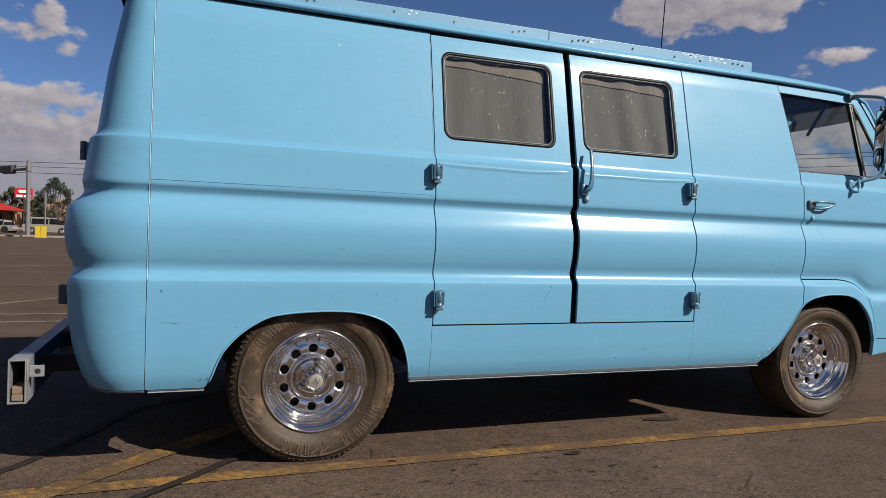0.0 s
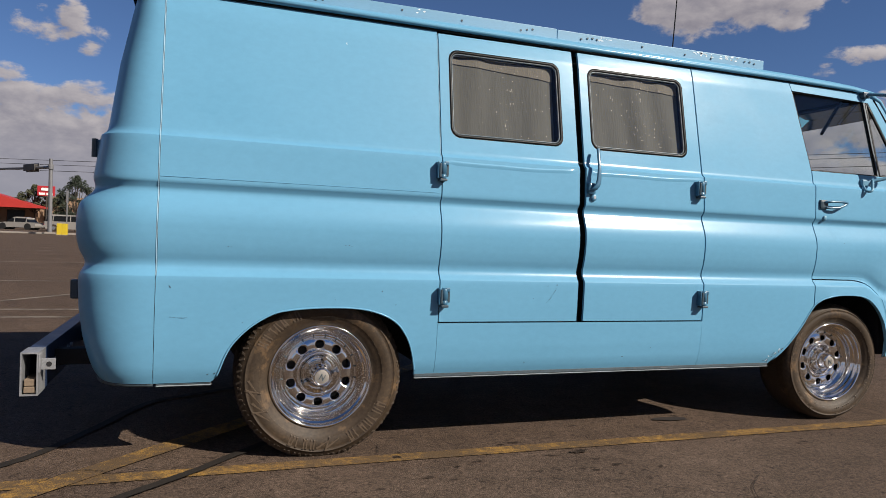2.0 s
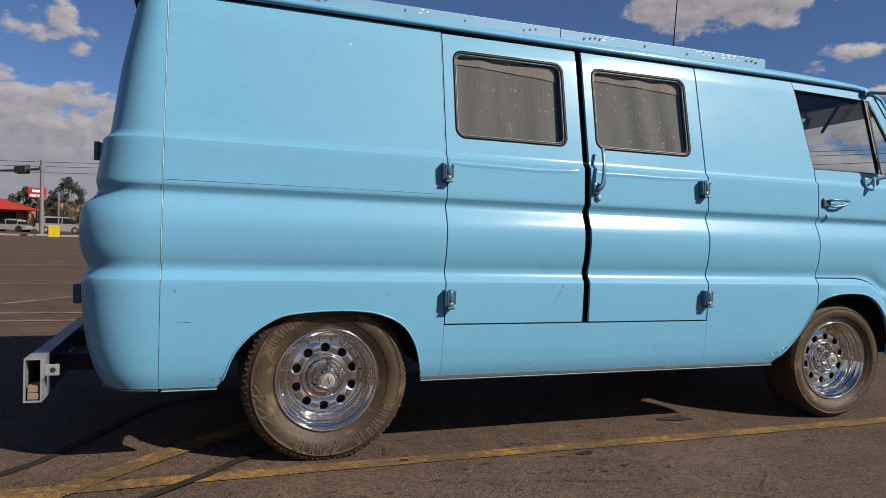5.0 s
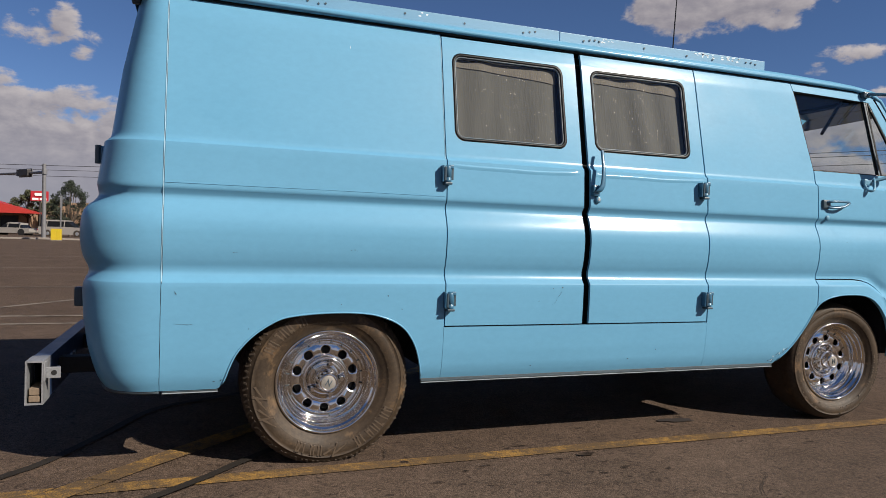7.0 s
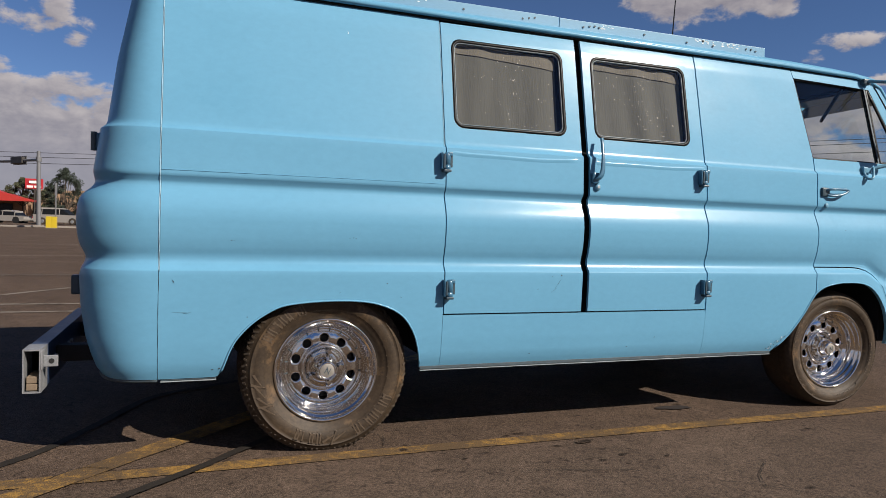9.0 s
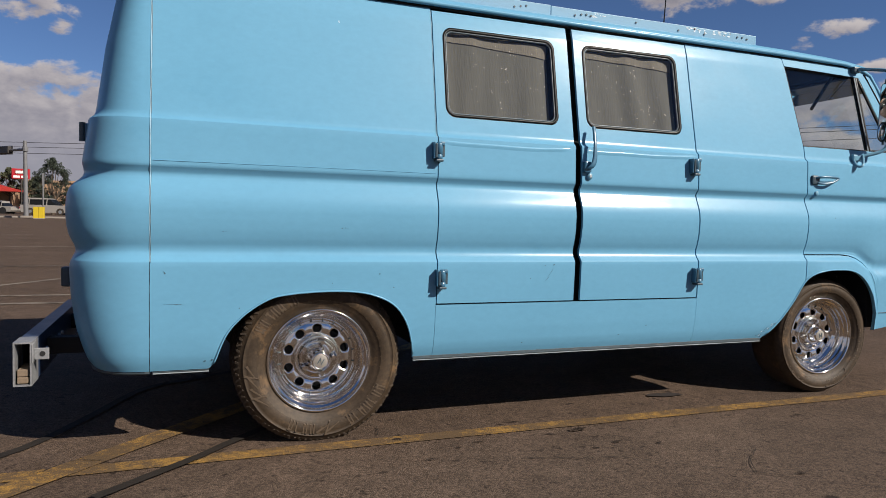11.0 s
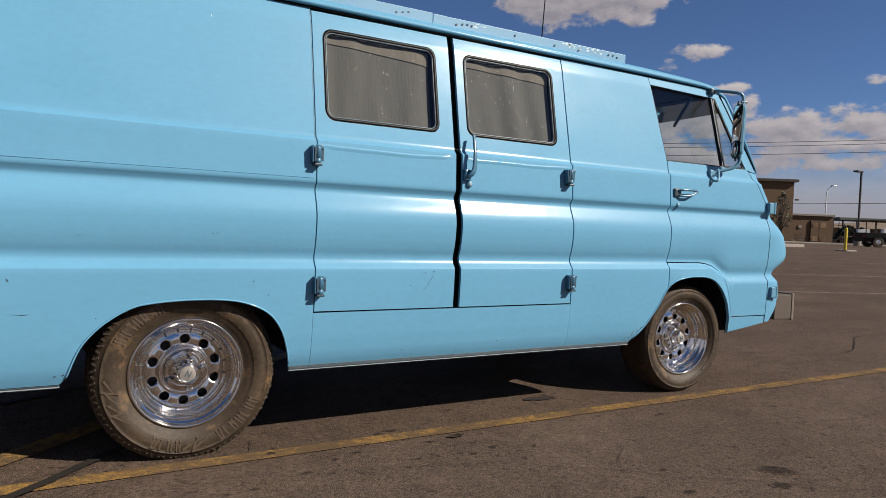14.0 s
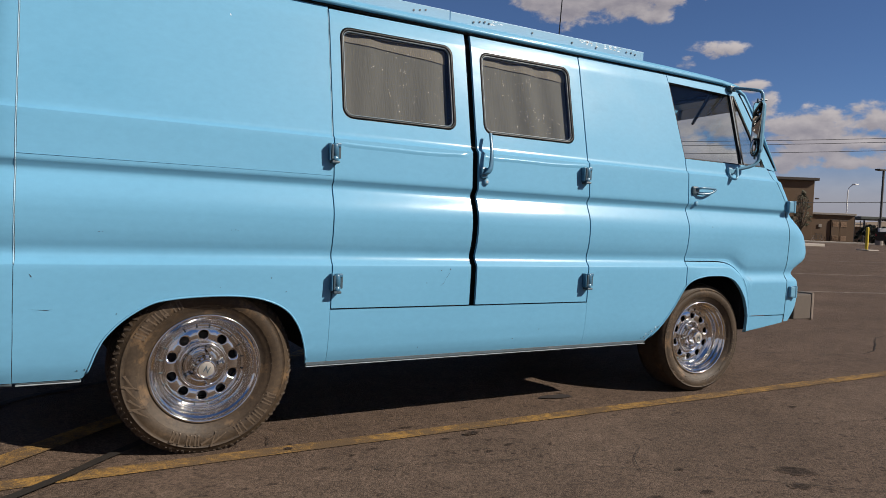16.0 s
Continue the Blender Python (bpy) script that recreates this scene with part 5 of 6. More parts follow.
# the bumper stands a little out from the body's corner
NEAR = Matrix.Translation((-0.491, -2.667, 0.892)) @ Matrix.Diagonal((0.935, 0.935, 0.935, 1)) @ Matrix.Translation((0.491, 2.667, -0.892))
bumper.matrix_basis = NEAR @ bumper.matrix_basis
for block in blocks:
    block.matrix_basis = NEAR @ block.matrix_basis
part("tail_bracket", box((-0.934, 0.30, 0.588), (-0.900, 0.34, 0.664), 0.008), HARDWARE, van)
part("tail_light", lathe([(0.0, -0.02), (0.03, -0.018), (0.042, -0.006), (0.045, 0.01)], 28), material("red_lens", (0.25, 0.01, 0.01), 0.2, vary=0.1), van, "round red tail light", smooth=True).matrix_basis = pose(-0.862, 0.38, 0.87, 0, 0, -80)

# front bumper: weathered timber behind a steel face
PLANK = material("worn_plank", (0.1564, 0.1224, 0.0986), 0.8, vary=0.3, scale=6, stretch=(4, 1, 8))
fb = thing("front_bumper", (3.84, 0.9, 0.43), "weathered grey timber front bumper with a paler face plank", "bumper")
part("beam", box((3.735, 0.16, 0.350), (3.915, WIDTH - 0.16, 0.515), 0.008), WOOD, fb)
part("face_strip", box((3.915, 0.155, 0.342), (3.94, WIDTH - 0.155, 0.525), 0.010), PLANK, fb, "paler worn wooden face plank")
part("bracket", box((3.50, 0.45, 0.39), (3.735, 0.53, 0.47), 0.004), BLACK, fb)
part("bracket", box((3.50, WIDTH - 0.53, 0.39), (3.735, WIDTH - 0.45, 0.47), 0.004), BLACK, fb)
part("tow_bracket", box((3.02, 0.12, 0.335), (3.045, 0.20, 0.47), 0.004), STEEL, van)

# cab: seat, dash, wheel, seen through the glass
CLOTH = material("seat_vinyl", (0.035, 0.033, 0.033), 0.6, vary=0.2, scale=10)
seat = thing("bench_seat", (2.55, 0.96, 0.76), "dark vinyl bench seat inside the cab", "seat")
part("seat_cushion", box((2.42, 0.18, 0.82), (2.84, WIDTH - 0.18, 0.98), 0.04), CLOTH, seat)
part("backrest", box((2.36, 0.18, 0.96), (2.48, WIDTH - 0.18, 1.34), 0.04), CLOTH, seat)
part("cab_floor", box((2.30, 0.10, 0.765), (3.42, WIDTH - 0.10, 0.80)), BLACK, van)
part("dash", box((3.05, 0.14, 1.02), (3.24, WIDTH - 0.14, 1.290), 0.03), CLOTH, van)
part("cab_bulkhead", box((2.27, 0.20, 0.80), (2.30, WIDTH - 0.20, 1.74)), BLACK, van)
part("windscreen_header", box((3.03, 0.18, 1.735), (3.10, WIDTH - 0.18, 1.778), 0.01), BLACK, van)
TINT = glass_material("tinted_band", (0.16, 0.17, 0.20))
visor = bmesh.new()
grid_mesh(visor, [[Vector((3.345 - 0.275 * (z - 1.285) / 0.49 - 0.02 + 0.05 * math.sin(math.pi * k / 12), 0.19 + (WIDTH - 0.38) * k / 12, z)) for k in range(13)] for z in (1.645, 1.69, 1.745)])
part("tint_band", visor, TINT, van, "dark tinted band along the windscreen's top", smooth=True).visible_shadow = False
part("visor_bar", tube([(2.93, 0.24, 1.74), (3.10, 0.52, 1.60)], 0.010, 8), BLACK, van)
part("headliner", box((2.30, 0.20, 1.752), (3.05, WIDTH - 0.20, 1.768)), BLACK, van)
part("centre_post", tube([(3.39, WIDTH / 2, 1.29), (3.12, WIDTH / 2, 1.765)], 0.012, 8), RUBBER, van)

# chips, scratches and flecks in the paint
CHIP = material("chipped_paint", (0.035, 0.05, 0.06), 0.7, vary=0.3, scale=40)
PALE_CHIP = material("pale_chip", (0.55, 0.62, 0.66), 0.6, vary=0.2, scale=40)


def chip(x, z, w, h, turn, mat, parent):
    bm = bmesh.new()
    c, s_ = math.cos(radians(turn)), math.sin(radians(turn))
    vs = []
    for k in range(10):
        a = 2 * math.pi * k / 10
        r = 1 + 0.35 * math.sin(3 * a + x * 50) + 0.2 * math.sin(5 * a + z * 70)
        u, v = w * r * math.cos(a), h * r * math.sin(a)
        px, pz = x + u * c - v * s_, z + u * s_ + v * c
        vs.append(bm.verts.new((px, side_y(pz) - 0.0012, pz)))
    bm.faces.new(vs)
    return part("paint_chip", bm, mat, parent, facing=(0, -1, 0))


for x, z, w, h, t in ((-0.36, 0.817, 0.0028, 0.0012, 0), (-0.35, 0.817, 0.0015, 0.001, 0), (0.085, 0.835, 0.0028, 0.0012, 0), (0.10, 0.836, 0.002, 0.0015, 0), (0.11, 0.833, 0.002, 0.001, 0), (0.24, 0.655, 0.0025, 0.0025, 0), (-0.53, 0.550, 0.030, 0.0005, -4), (-0.51, 0.549, 0.012, 0.0005, 8), (-0.56, 0.665, 0.0015, 0.006, 30), (-0.30, 0.53, 0.002, 0.002, 0), (-0.395, 0.335, 0.003, 0.003, 0), (-0.42, 0.332, 0.004, 0.002, 0), (0.30, 0.60, 0.002, 0.002, 0), (0.05, 0.62, 0.0015, 0.0015, 0)):
    chip(x, z, w, h, t, CHIP, rear_quarter)
for x, z, w, h, t in ((0.085, 1.665, 0.0015, 0.005, 12),):
    chip(x, z, w, h, t, PALE_CHIP, rear_quarter)
rnd = random.Random(77)
for k in range(26):
    t_ = rnd.random()
    chip(2.27 + 0.10 * t_ + rnd.uniform(-0.03, 0.0), 0.315 + 0.075 * t_ + rnd.uniform(-0.004, 0.006), rnd.uniform(0.0015, 0.005), rnd.uniform(0.0012, 0.003), rnd.uniform(0, 180), CHIP if k % 3 else PALE_CHIP, van)
for x, z, w, h, t in ((1.02, 0.655, 0.0006, 0.026, -35), (1.00, 0.625, 0.0005, 0.018, -50), (1.035, 0.69, 0.003, 0.003, 0), (0.99, 0.685, 0.002, 0.002, 0), (0.92, 0.63, 0.002, 0.002, 0)):
    chip(x, z, w, h, t, CHIP, rear_door)
rnd = random.Random(31)
for x0, x1, n in ((1.335, 1.40, 7), (1.88, 2.03, 16), (2.06, 2.18, 15), (0.40, 0.46, 3)):
    for k in range(n):
        bm = bmesh.new()
        x, z, w_, h_ = rnd.uniform(x0, x1), 1.868 + rnd.uniform(-0.008, 0.012), rnd.uniform(0.004, 0.014), rnd.uniform(0.0015, 0.0045)
        ring = [bm.verts.new((x + w_ * math.cos(a) * rnd.uniform(0.6, 1.2), 0.2215 if x < 1.104 else 0.2235, z + h_ * math.sin(a) * rnd.uniform(0.6, 1.2))) for a in (2 * math.pi * q / 9 for q in range(9))]
        bm.faces.new(ring)
        part("paint_chip", bm, PALE_CHIP, rs if x < 1.104 else rs2, facing=(0, -1, 0))
for x, z, w, h in ((2.72, 0.93, 0.003, 0.002), (2.75, 0.62, 0.002, 0.002)):
    chip(x, z, w, h, 0, CHIP, cab_door)
for x, z, w, h, t in ((1.55, 0.40, 0.003, 0.002, 0), (1.40, 0.36, 0.004, 0.002, 0), (0.9, 0.345, 0.003, 0.002, 0)):
    chip(x, z, w, h, t, CHIP if w < 0.01 else HARDWARE, van)

# ---- behind the van: street, lot and buildings ----
CONCRETE = material("pale_concrete", (0.2312, 0.204, 0.1768), 0.9, vary=0.15, scale=1.5, fine=30)
YPAINT = material("safety_yellow_paint", (0.4896, 0.3536, 0.0136), 0.5, vary=0.1, scale=4)
GALV = material("grey_pole_steel", (0.1632, 0.1632, 0.17), 0.55, metal=0.3, vary=0.12, scale=2)
DARKPOLE = material("dark_pole_paint", (0.03, 0.026, 0.024), 0.5, vary=0.15, scale=2)
STUCCO = material("brown_stucco", (0.102, 0.06256, 0.03536), 0.9, vary=0.10, scale=0.6, fine=20, bump=0.2, bump_scale=30)
STUCCO_TRIM = material("dark_trim", (0.0306, 0.02176, 0.017), 0.7, vary=0.1, scale=1)
TAN = material("tan_stucco", (0.2856, 0.1836, 0.1156), 0.9, vary=0.10, scale=0.5, fine=12)
REDROOF = material("red_metal_roof", (0.374, 0.0272, 0.0204), 0.5, vary=0.1, scale=1)
REDSIGN = material("red_sign_face", (0.374, 0.0204, 0.0272), 0.4, vary=0.05, scale=1)
WHITE = material("white_paint", (0.75, 0.74, 0.72), 0.5, vary=0.06, scale=2)
LEAF = material("dark_leaves", (0.010, 0.0165, 0.007), 0.7, vary=0.35, scale=2, fine=10)
LEAF_B = material("olive_leaves", (0.0374, 0.0408, 0.01632), 0.7, vary=0.35, scale=2, fine=10)
BARK = material("bark", (0.068, 0.051, 0.0374), 0.9, vary=0.25, scale=6)
CARGLASS = material("dark_car_glass", (0.008, 0.009, 0.010), 0.25, vary=0.1, spec=0.25)
CAR_SILVER = material("silver_car_paint", (0.27, 0.25, 0.23), 0.35, metal=0.0, vary=0.04, scale=2, coat=0.4)
CAR_DARK = material("black_truck_paint", (0.006, 0.006, 0.007), 0.5, vary=0.1, scale=2, spec=0.2)
HILL = material("dry_hillside", (0.1496, 0.1054, 0.0646), 0.95, vary=0.3, scale=0.03, fine=0.5)
CABLE = material("power_cable", (0.03, 0.03, 0.035), 0.7, vary=0.1)


def leaf_cloud(centres, count, size, seed):
    """Many small bent leaves scattered in several clumps."""
    rnd = random.Random(seed)
    verts, faces = [], []
    for _ in range(count):
        c, r = centres[rnd.randrange(len(centres))]
        d = Vector((rnd.gauss(0, 1), rnd.gauss(0, 1), rnd.gauss(0, 1))).normalized() * (rnd.random() ** 0.45)
        p = Vector(c) + Vector((d.x * r[0], d.y * r[1], d.z * r[2]))
        u = Vector((rnd.gauss(0, 1), rnd.gauss(0, 1), rnd.gauss(0, 1))).normalized()
        v = u.orthogonal().normalized()
        s = size * rnd.uniform(0.6, 1.5)
        k = len(verts)
        verts += [p - u * s, p + v * s * 0.55 + u * 0.1 * s, p + u * s, p - v * s * 0.55 + u * 0.1 * s]
        faces.append((k, k + 1, k + 2, k + 3))
    me = bpy.data.meshes.new("crown")
    me.from_pydata([tuple(v) for v in verts], [], faces)
    return me


def tree(name, x, y, height, spread, seed, leaf, label, trunk=0.4, count=2600, size=0.14, limbs=30):
    rnd = random.Random(seed)
    z0 = ground_z(x, y)
    t = thing(name, (x, y, z0), label, "tree")
    bm = bmesh.new()
    top = Vector((x + rnd.uniform(-0.2, 0.2), y, z0 + height * trunk * 1.3))
    add_rod(bm, (x, y, z0 - 0.05), top, height * 0.024, height * 0.012, 9)
    centres = []
    for i in range(limbs):
        a = 2.4 * i + rnd.uniform(-0.4, 0.4)
        h = z0 + height * (trunk + (0.93 - trunk) * (i + 0.5) / limbs)
        f = math.sin(math.pi * min(1.0, 0.22 + 0.78 * (i + 0.5) / limbs)) * rnd.uniform(0.55, 1.0)
        tip = Vector((x + math.cos(a) * spread * f, y + math.sin(a) * spread * f, h + rnd.uniform(0, 0.06) * height))
        start = Vector((x, y, z0 + height * trunk * rnd.uniform(0.7, 1.2)))
        add_rod(bm, start, tip, height * 0.008, height * 0.003, 6)
        r = height * rnd.uniform(0.035, 0.085)
        centres.append((tip, (r * 1.2, r * 1.2, r * 0.9)))
    part("trunk", bm, BARK, t)
    me = leaf_cloud(centres, count, size, seed)
    me.materials.append(leaf)
    o = new("crown", me)
    o.parent = t
    o.matrix_parent_inverse = t.matrix_basis.inverted()
    return t


def poly_prism(outline, y0, y1):
    """An outline of (x, z) pulled from y0 to y1."""
    bm = bmesh.new()
    a = [bm.verts.new((x, y0, z)) for x, z in outline]
    b = [bm.verts.new((x, y1, z)) for x, z in outline]
    bm.faces.new(a)
    bm.faces.new(b[::-1])
    for i in range(len(a)):
        j = (i + 1) % len(a)
        bm.faces.new((a[i], b[i], b[j], a[j]))
    return bm


def car(name, at, heading, length, height, paint, label, suv=True):
    """A far parked car: lower body, glass cabin, roof, wheels and lamps."""
    c = thing(name, (0, 0, 0), label, "car")
    L, w = length / 2, 0.88
    belt = height * 0.58
    low = [(p.x, p.y) for p in smooth_points([(-L, 0.42, 0), (-L + 0.01, belt - 0.10, 0), (-L + 0.12, belt, 0), (0, belt + 0.02, 0), (L * 0.42, belt, 0), (L * 0.80, belt * 0.90, 0), (L - 0.05, belt * 0.72, 0), (L, 0.45, 0), (L - 0.10, 0.24, 0)], 4)] + [(-L + 0.1, 0.24)]
    part("body", poly_prism(low, -w, w), paint, c)
    back = -L + (0.10 if suv else 0.62)

    def house(outline, y_low, y_top):
        """A cabin that narrows towards the roof."""
        bm = poly_prism(outline, -y_low, y_low)
        for v in bm.verts:
            f = max(0.0, (v.co.z - belt) / (height - belt))
            v.co.y *= 1 + (y_top / y_low - 1) * f
        return bm

    cabin = [(p.x, p.y) for p in smooth_points([(back, belt - 0.02, 0), (back + (0.16 if suv else 0.55), height - 0.14, 0), (back + (0.5 if suv else 1.0), height - 0.03, 0), (L * 0.0, height - 0.03, 0), (L * 0.18, height - 0.16, 0), (L * 0.46, belt - 0.02, 0)], 4)]
    part("cabin", house(cabin, w - 0.05, w - 0.22), CARGLASS, c, "dark window band")
    top = [(p.x, p.y) for p in smooth_points([(back + (0.10 if suv else 0.50), height - 0.15, 0), (back + (0.45 if suv else 1.0), height, 0), (L * 0.0, height, 0), (L * 0.17, height - 0.13, 0)], 4)]
    part("roof", house(top, w - 0.03, w - 0.20), paint, c)
    for px in (back + (0.75 if suv else 0.45), L * 0.05):
        part("pillar", house([(px - 0.04, belt), (px - 0.04, height - 0.06), (px + 0.04, height - 0.06), (px + 0.04, belt)], w - 0.04, w - 0.21), paint, c)
    for sx in (-L * 0.62, L * 0.60):
        part("wheel_arch", rod((sx, -w - 0.006, 0.34), (sx, w + 0.006, 0.34), 0.385, seg=20), BLACK, c)
        for sy in (-w - 0.005, w - 0.175):
            wh = part("wheel", lathe([(0.0, 0.02), (0.19, 0.02), (0.20, 0.0), (0.31, 0.0), (0.33, 0.03), (0.33, 0.18), (0.30, 0.20), (0.0, 0.20)], 20), TREAD, c)
            wh.matrix_basis = Matrix.Translation((sx, sy - 0.02, 0.33))
            rim = part("rim", lathe([(0.0, -0.006), (0.17, -0.006), (0.19, 0.012)], 16), STEEL, wh)
    part("headlight", box((L - 0.12, -w + 0.05, belt * 0.66), (L + 0.005, -w + 0.40, belt * 0.80), 0.02), WHITE, c)
    part("tail_light", box((-L - 0.006, -w + 0.02, belt * 0.72), (-L + 0.10, -w + 0.22, belt * 0.92), 0.02), REDSIGN, c)
    c.matrix_basis = Matrix.Translation(at) @ Matrix.Rotation(radians(heading), 4, "Z")
    return c


# far side of the street behind the van's tail
KERB = box((-60, 57.6, -0.2), (30, 57.9, 0.12), 0.03)
tagged(mesh_object("kerb", KERB, CONCRETE), "pale concrete kerb at the lot's edge", "kerb", kind="structure")
tagged(mesh_object("pavement", box((-60, 57.9, -0.2), (30, 60.0, 0.10)), CONCRETE), "pale concrete pavement beyond the lot", "pavement", kind="structure")

sp = thing("traffic_signal", (-11.55, 57.2, 0.0), "grey steel traffic signal mast with a long arm", "traffic signal")
part("pole", rod((-11.55, 57.2, 0.0), (-11.6, 57.2, 5.80), 0.17, 0.13, 16), GALV, sp)
part("base", box((-11.9, 56.9, 0.0), (-11.2, 57.5, 0.16), 0.04), CONCRETE, sp)
part("arm", rod((-11.6, 57.2, 5.14), (-21.5, 70.0, 5.25), 0.11, 0.07, 10), GALV, sp)
part("arm_collar", rod((-11.58, 57.2, 5.0), (-11.58, 57.2, 5.36), 0.20, seg=12), GALV, sp)
for x, y in ((-13.4, 59.5), (-18.0, 65.5)):
    am = Matrix.Translation((x, y, 5.18)) @ Matrix.Rotation(radians(-52), 4, "Z")
    sg = part("signal_head", box((-0.85, -0.20, -0.26), (0.85, 0.10, 0.26), 0.04, am), DARKPOLE, sp, "dark horizontal signal head")
    part("back_plate", box((-1.0, 0.10, -0.34), (1.0, 0.14, 0.34), 0.02, am), GALV, sg)

rp = thing("roadside_sign", (-20.6, 103.4, 0.0), "red and white roadside sign box on a steel post", "sign")
part("post", rod((-20.6, 103.4, 0.0), (-20.6, 103.4, 4.5), 0.11, seg=10), DARKPOLE, rp)
part("box", box((-21.7, 103.2, 4.5), (-19.6, 103.6, 5.85), 0.04), REDSIGN, rp)
part("logo_shape", box((-21.2, 103.15, 5.22), (-20.05, 103.2, 5.62), 0.12), WHITE, rp, "white rounded logo shape")
part("writing_bar", box((-21.5, 103.16, 4.62), (-20.75, 103.2, 4.92), 0.02), WHITE, rp)
part("writing_bar", box((-20.6, 103.16, 4.62), (-19.8, 103.2, 4.92), 0.02), WHITE, rp)

def shop(name, lo, hi, wall, roof_mat, label, awning=None):
    h = thing(name, ((lo[0] + hi[0]) / 2, (lo[1] + hi[1]) / 2, lo[2]), label, "building")
    part("wall", box(lo, hi), wall, h)
    part("roof", box((lo[0] - 0.25, lo[1] - 0.25, hi[2]), (hi[0] + 0.25, hi[1] + 0.25, hi[2] + 0.35), 0.05), roof_mat, h)
    n = max(2, int((hi[0] - lo[0]) / 4))
    for i in range(n):
        x = lo[0] + (hi[0] - lo[0]) * (i + 0.5) / n
        win = part("window", box((x - 1.1, lo[1] - 0.06, lo[2] + 0.9), (x + 1.1, lo[1] + 0.05, lo[2] + 2.5), 0.02), STUCCO_TRIM, h)
        part("pane", box((x - 1.0, lo[1] - 0.075, lo[2] + 1.0), (x + 1.0, lo[1] - 0.061, lo[2] + 2.4)), CARGLASS, win)
    return h


cafe = shop("restaurant", (-44, 106, 0), (-22.6, 118, 3.1), TAN, REDROOF, "tan restaurant with a bright red roof")
part("awning", poly_prism([(-45, 2.75), (-20.6, 2.75), (-20.6, 2.95), (-27.5, 4.9), (-44, 4.9), (-45, 2.95)], 100.2, 106.0), REDROOF, cafe, "sloping red awning")
shop("store", (-22.0, 112, 0), (-4, 130, 4.4), TAN, TAN, "plain tan stucco store building")
tree("street_tree", -19.9, 108.5, 5.0, 1.9, 5, LEAF_B, "broad olive-green tree beside the store", 0.40, 2600, 0.12)
tree("street_tree", -22.4, 105.2, 6.0, 2.1, 6, LEAF_B, "broad olive-green tree beside the restaurant", 0.48, 3400, 0.12)
tree("street_tree", -14.0, 84.5, 6.3, 2.5, 8, LEAF, "dark green airy street tree behind parked cars", 0.16, 6000, 0.085, 46)
car("sedan", (-20.0, 86.5, 0.0), 180 - 20, 4.6, 1.42, CAR_SILVER, "silver sedan parked across the street", False)
car("minivan", (-13.9, 81.5, 0.0), -14, 5.0, 1.78, CAR_SILVER, "silver minivan with dark windows parked across the street")

for x in (-10.32, -9.97):
    yb = thing("utility_box", (x, 54.0, 0.0), "bright yellow square utility guard box at the lot edge", "utility box", "yellow guard boxes")
    part("cover", box((x - 0.168, 53.8, 0.0), (x + 0.168, 54.2, 0.86), 0.02), YPAINT, yb)
    part("foot", box((x - 0.172, 53.78, 0.0), (x + 0.172, 54.22, 0.05), 0.005), CONCRETE, yb)
st = thing("sign_post", (-9.95, 54.4, 0.0), "thin grey metal sign post seen edge on", "sign post")
part("post", rod((-9.95, 54.4, 0.0), (-9.95, 54.4, 3.3), 0.05, seg=8), GALV, st)
part("panel", box((-9.99, 54.2, 2.4), (-9.91, 54.7, 3.3), 0.01), GALV, st)

def cable(name, a, b, sag, r=0.03):
    pts = [Vector(a) + (Vector(b) - Vector(a)) * k / 24 - Vector((0, 0, sag * 4 * (k / 24) * (1 - k / 24))) for k in range(25)]
    return tagged(mesh_object(name, tube(pts, r, 5), CABLE, True), "thin dark overhead power cable", "cable", "overhead power cables")


for z in (6.72, 6.33, 5.80):
    cable("power_cable", (-75, 80, z - 0.9 + 0.6), (35, 54, z + 0.6), 0.6, 0.022)

# ---- beyond the van's nose ----
hall = thing("brown_building", (66.0, 52.0, 0.34), "dark brown stucco building with a tall block and a low wing", "building")
# a frame along the building's front: along (0.86, -0.5), depth (0.5, 0.86)
HM = Matrix.Translation((70.45, 42.6, 0.30)) @ Matrix.Rotation(radians(-31), 4, "Z")
part("tall_block", box((-16, 0, 0), (-0.35, 12, 6.55), 0.02, HM), STUCCO, hall)
part("tall_roof", box((-16.4, -0.35, 6.55), (0.0, 12.4, 6.85), 0.03, HM), STUCCO_TRIM, hall)
part("low_wing", box((-0.35, 1.2, 0), (4.75, 11, 3.0), 0.02, HM), STUCCO, hall)
part("parapet", box((-0.35, 1.0, 3.0), (4.85, 11.2, 3.22), 0.02, HM), CONCRETE, hall)
ud = part("service_door", box((2.2, 1.10, 0.05), (4.0, 1.22, 2.5), 0.02, HM), STUCCO_TRIM, hall)
for i in range(2):
    part("door_leaf", box((2.25 + 0.88 * i, 1.06, 0.08), (3.10 + 0.88 * i, 1.098, 2.44), 0.01, HM), STUCCO, ud)
    for k in range(5):
        part("louvre", box((2.38 + 0.88 * i, 1.03, 0.25 + 0.11 * k), (2.98 + 0.88 * i, 1.058, 0.31 + 0.11 * k), 0.005, HM), TAN, ud)
        part("louvre", box((2.38 + 0.88 * i, 1.03, 1.75 + 0.11 * k), (2.98 + 0.88 * i, 1.058, 1.81 + 0.11 * k), 0.005, HM), TAN, ud)
part("wall_lamp", box((0.02, 0.2, 4.6), (0.35, 0.5, 4.75), 0.02, HM), STUCCO_TRIM, hall)
part("wall_sign", box((0.9, 1.12, 1.6), (1.25, 1.198, 1.95), 0.02, HM), CONCRETE, hall)


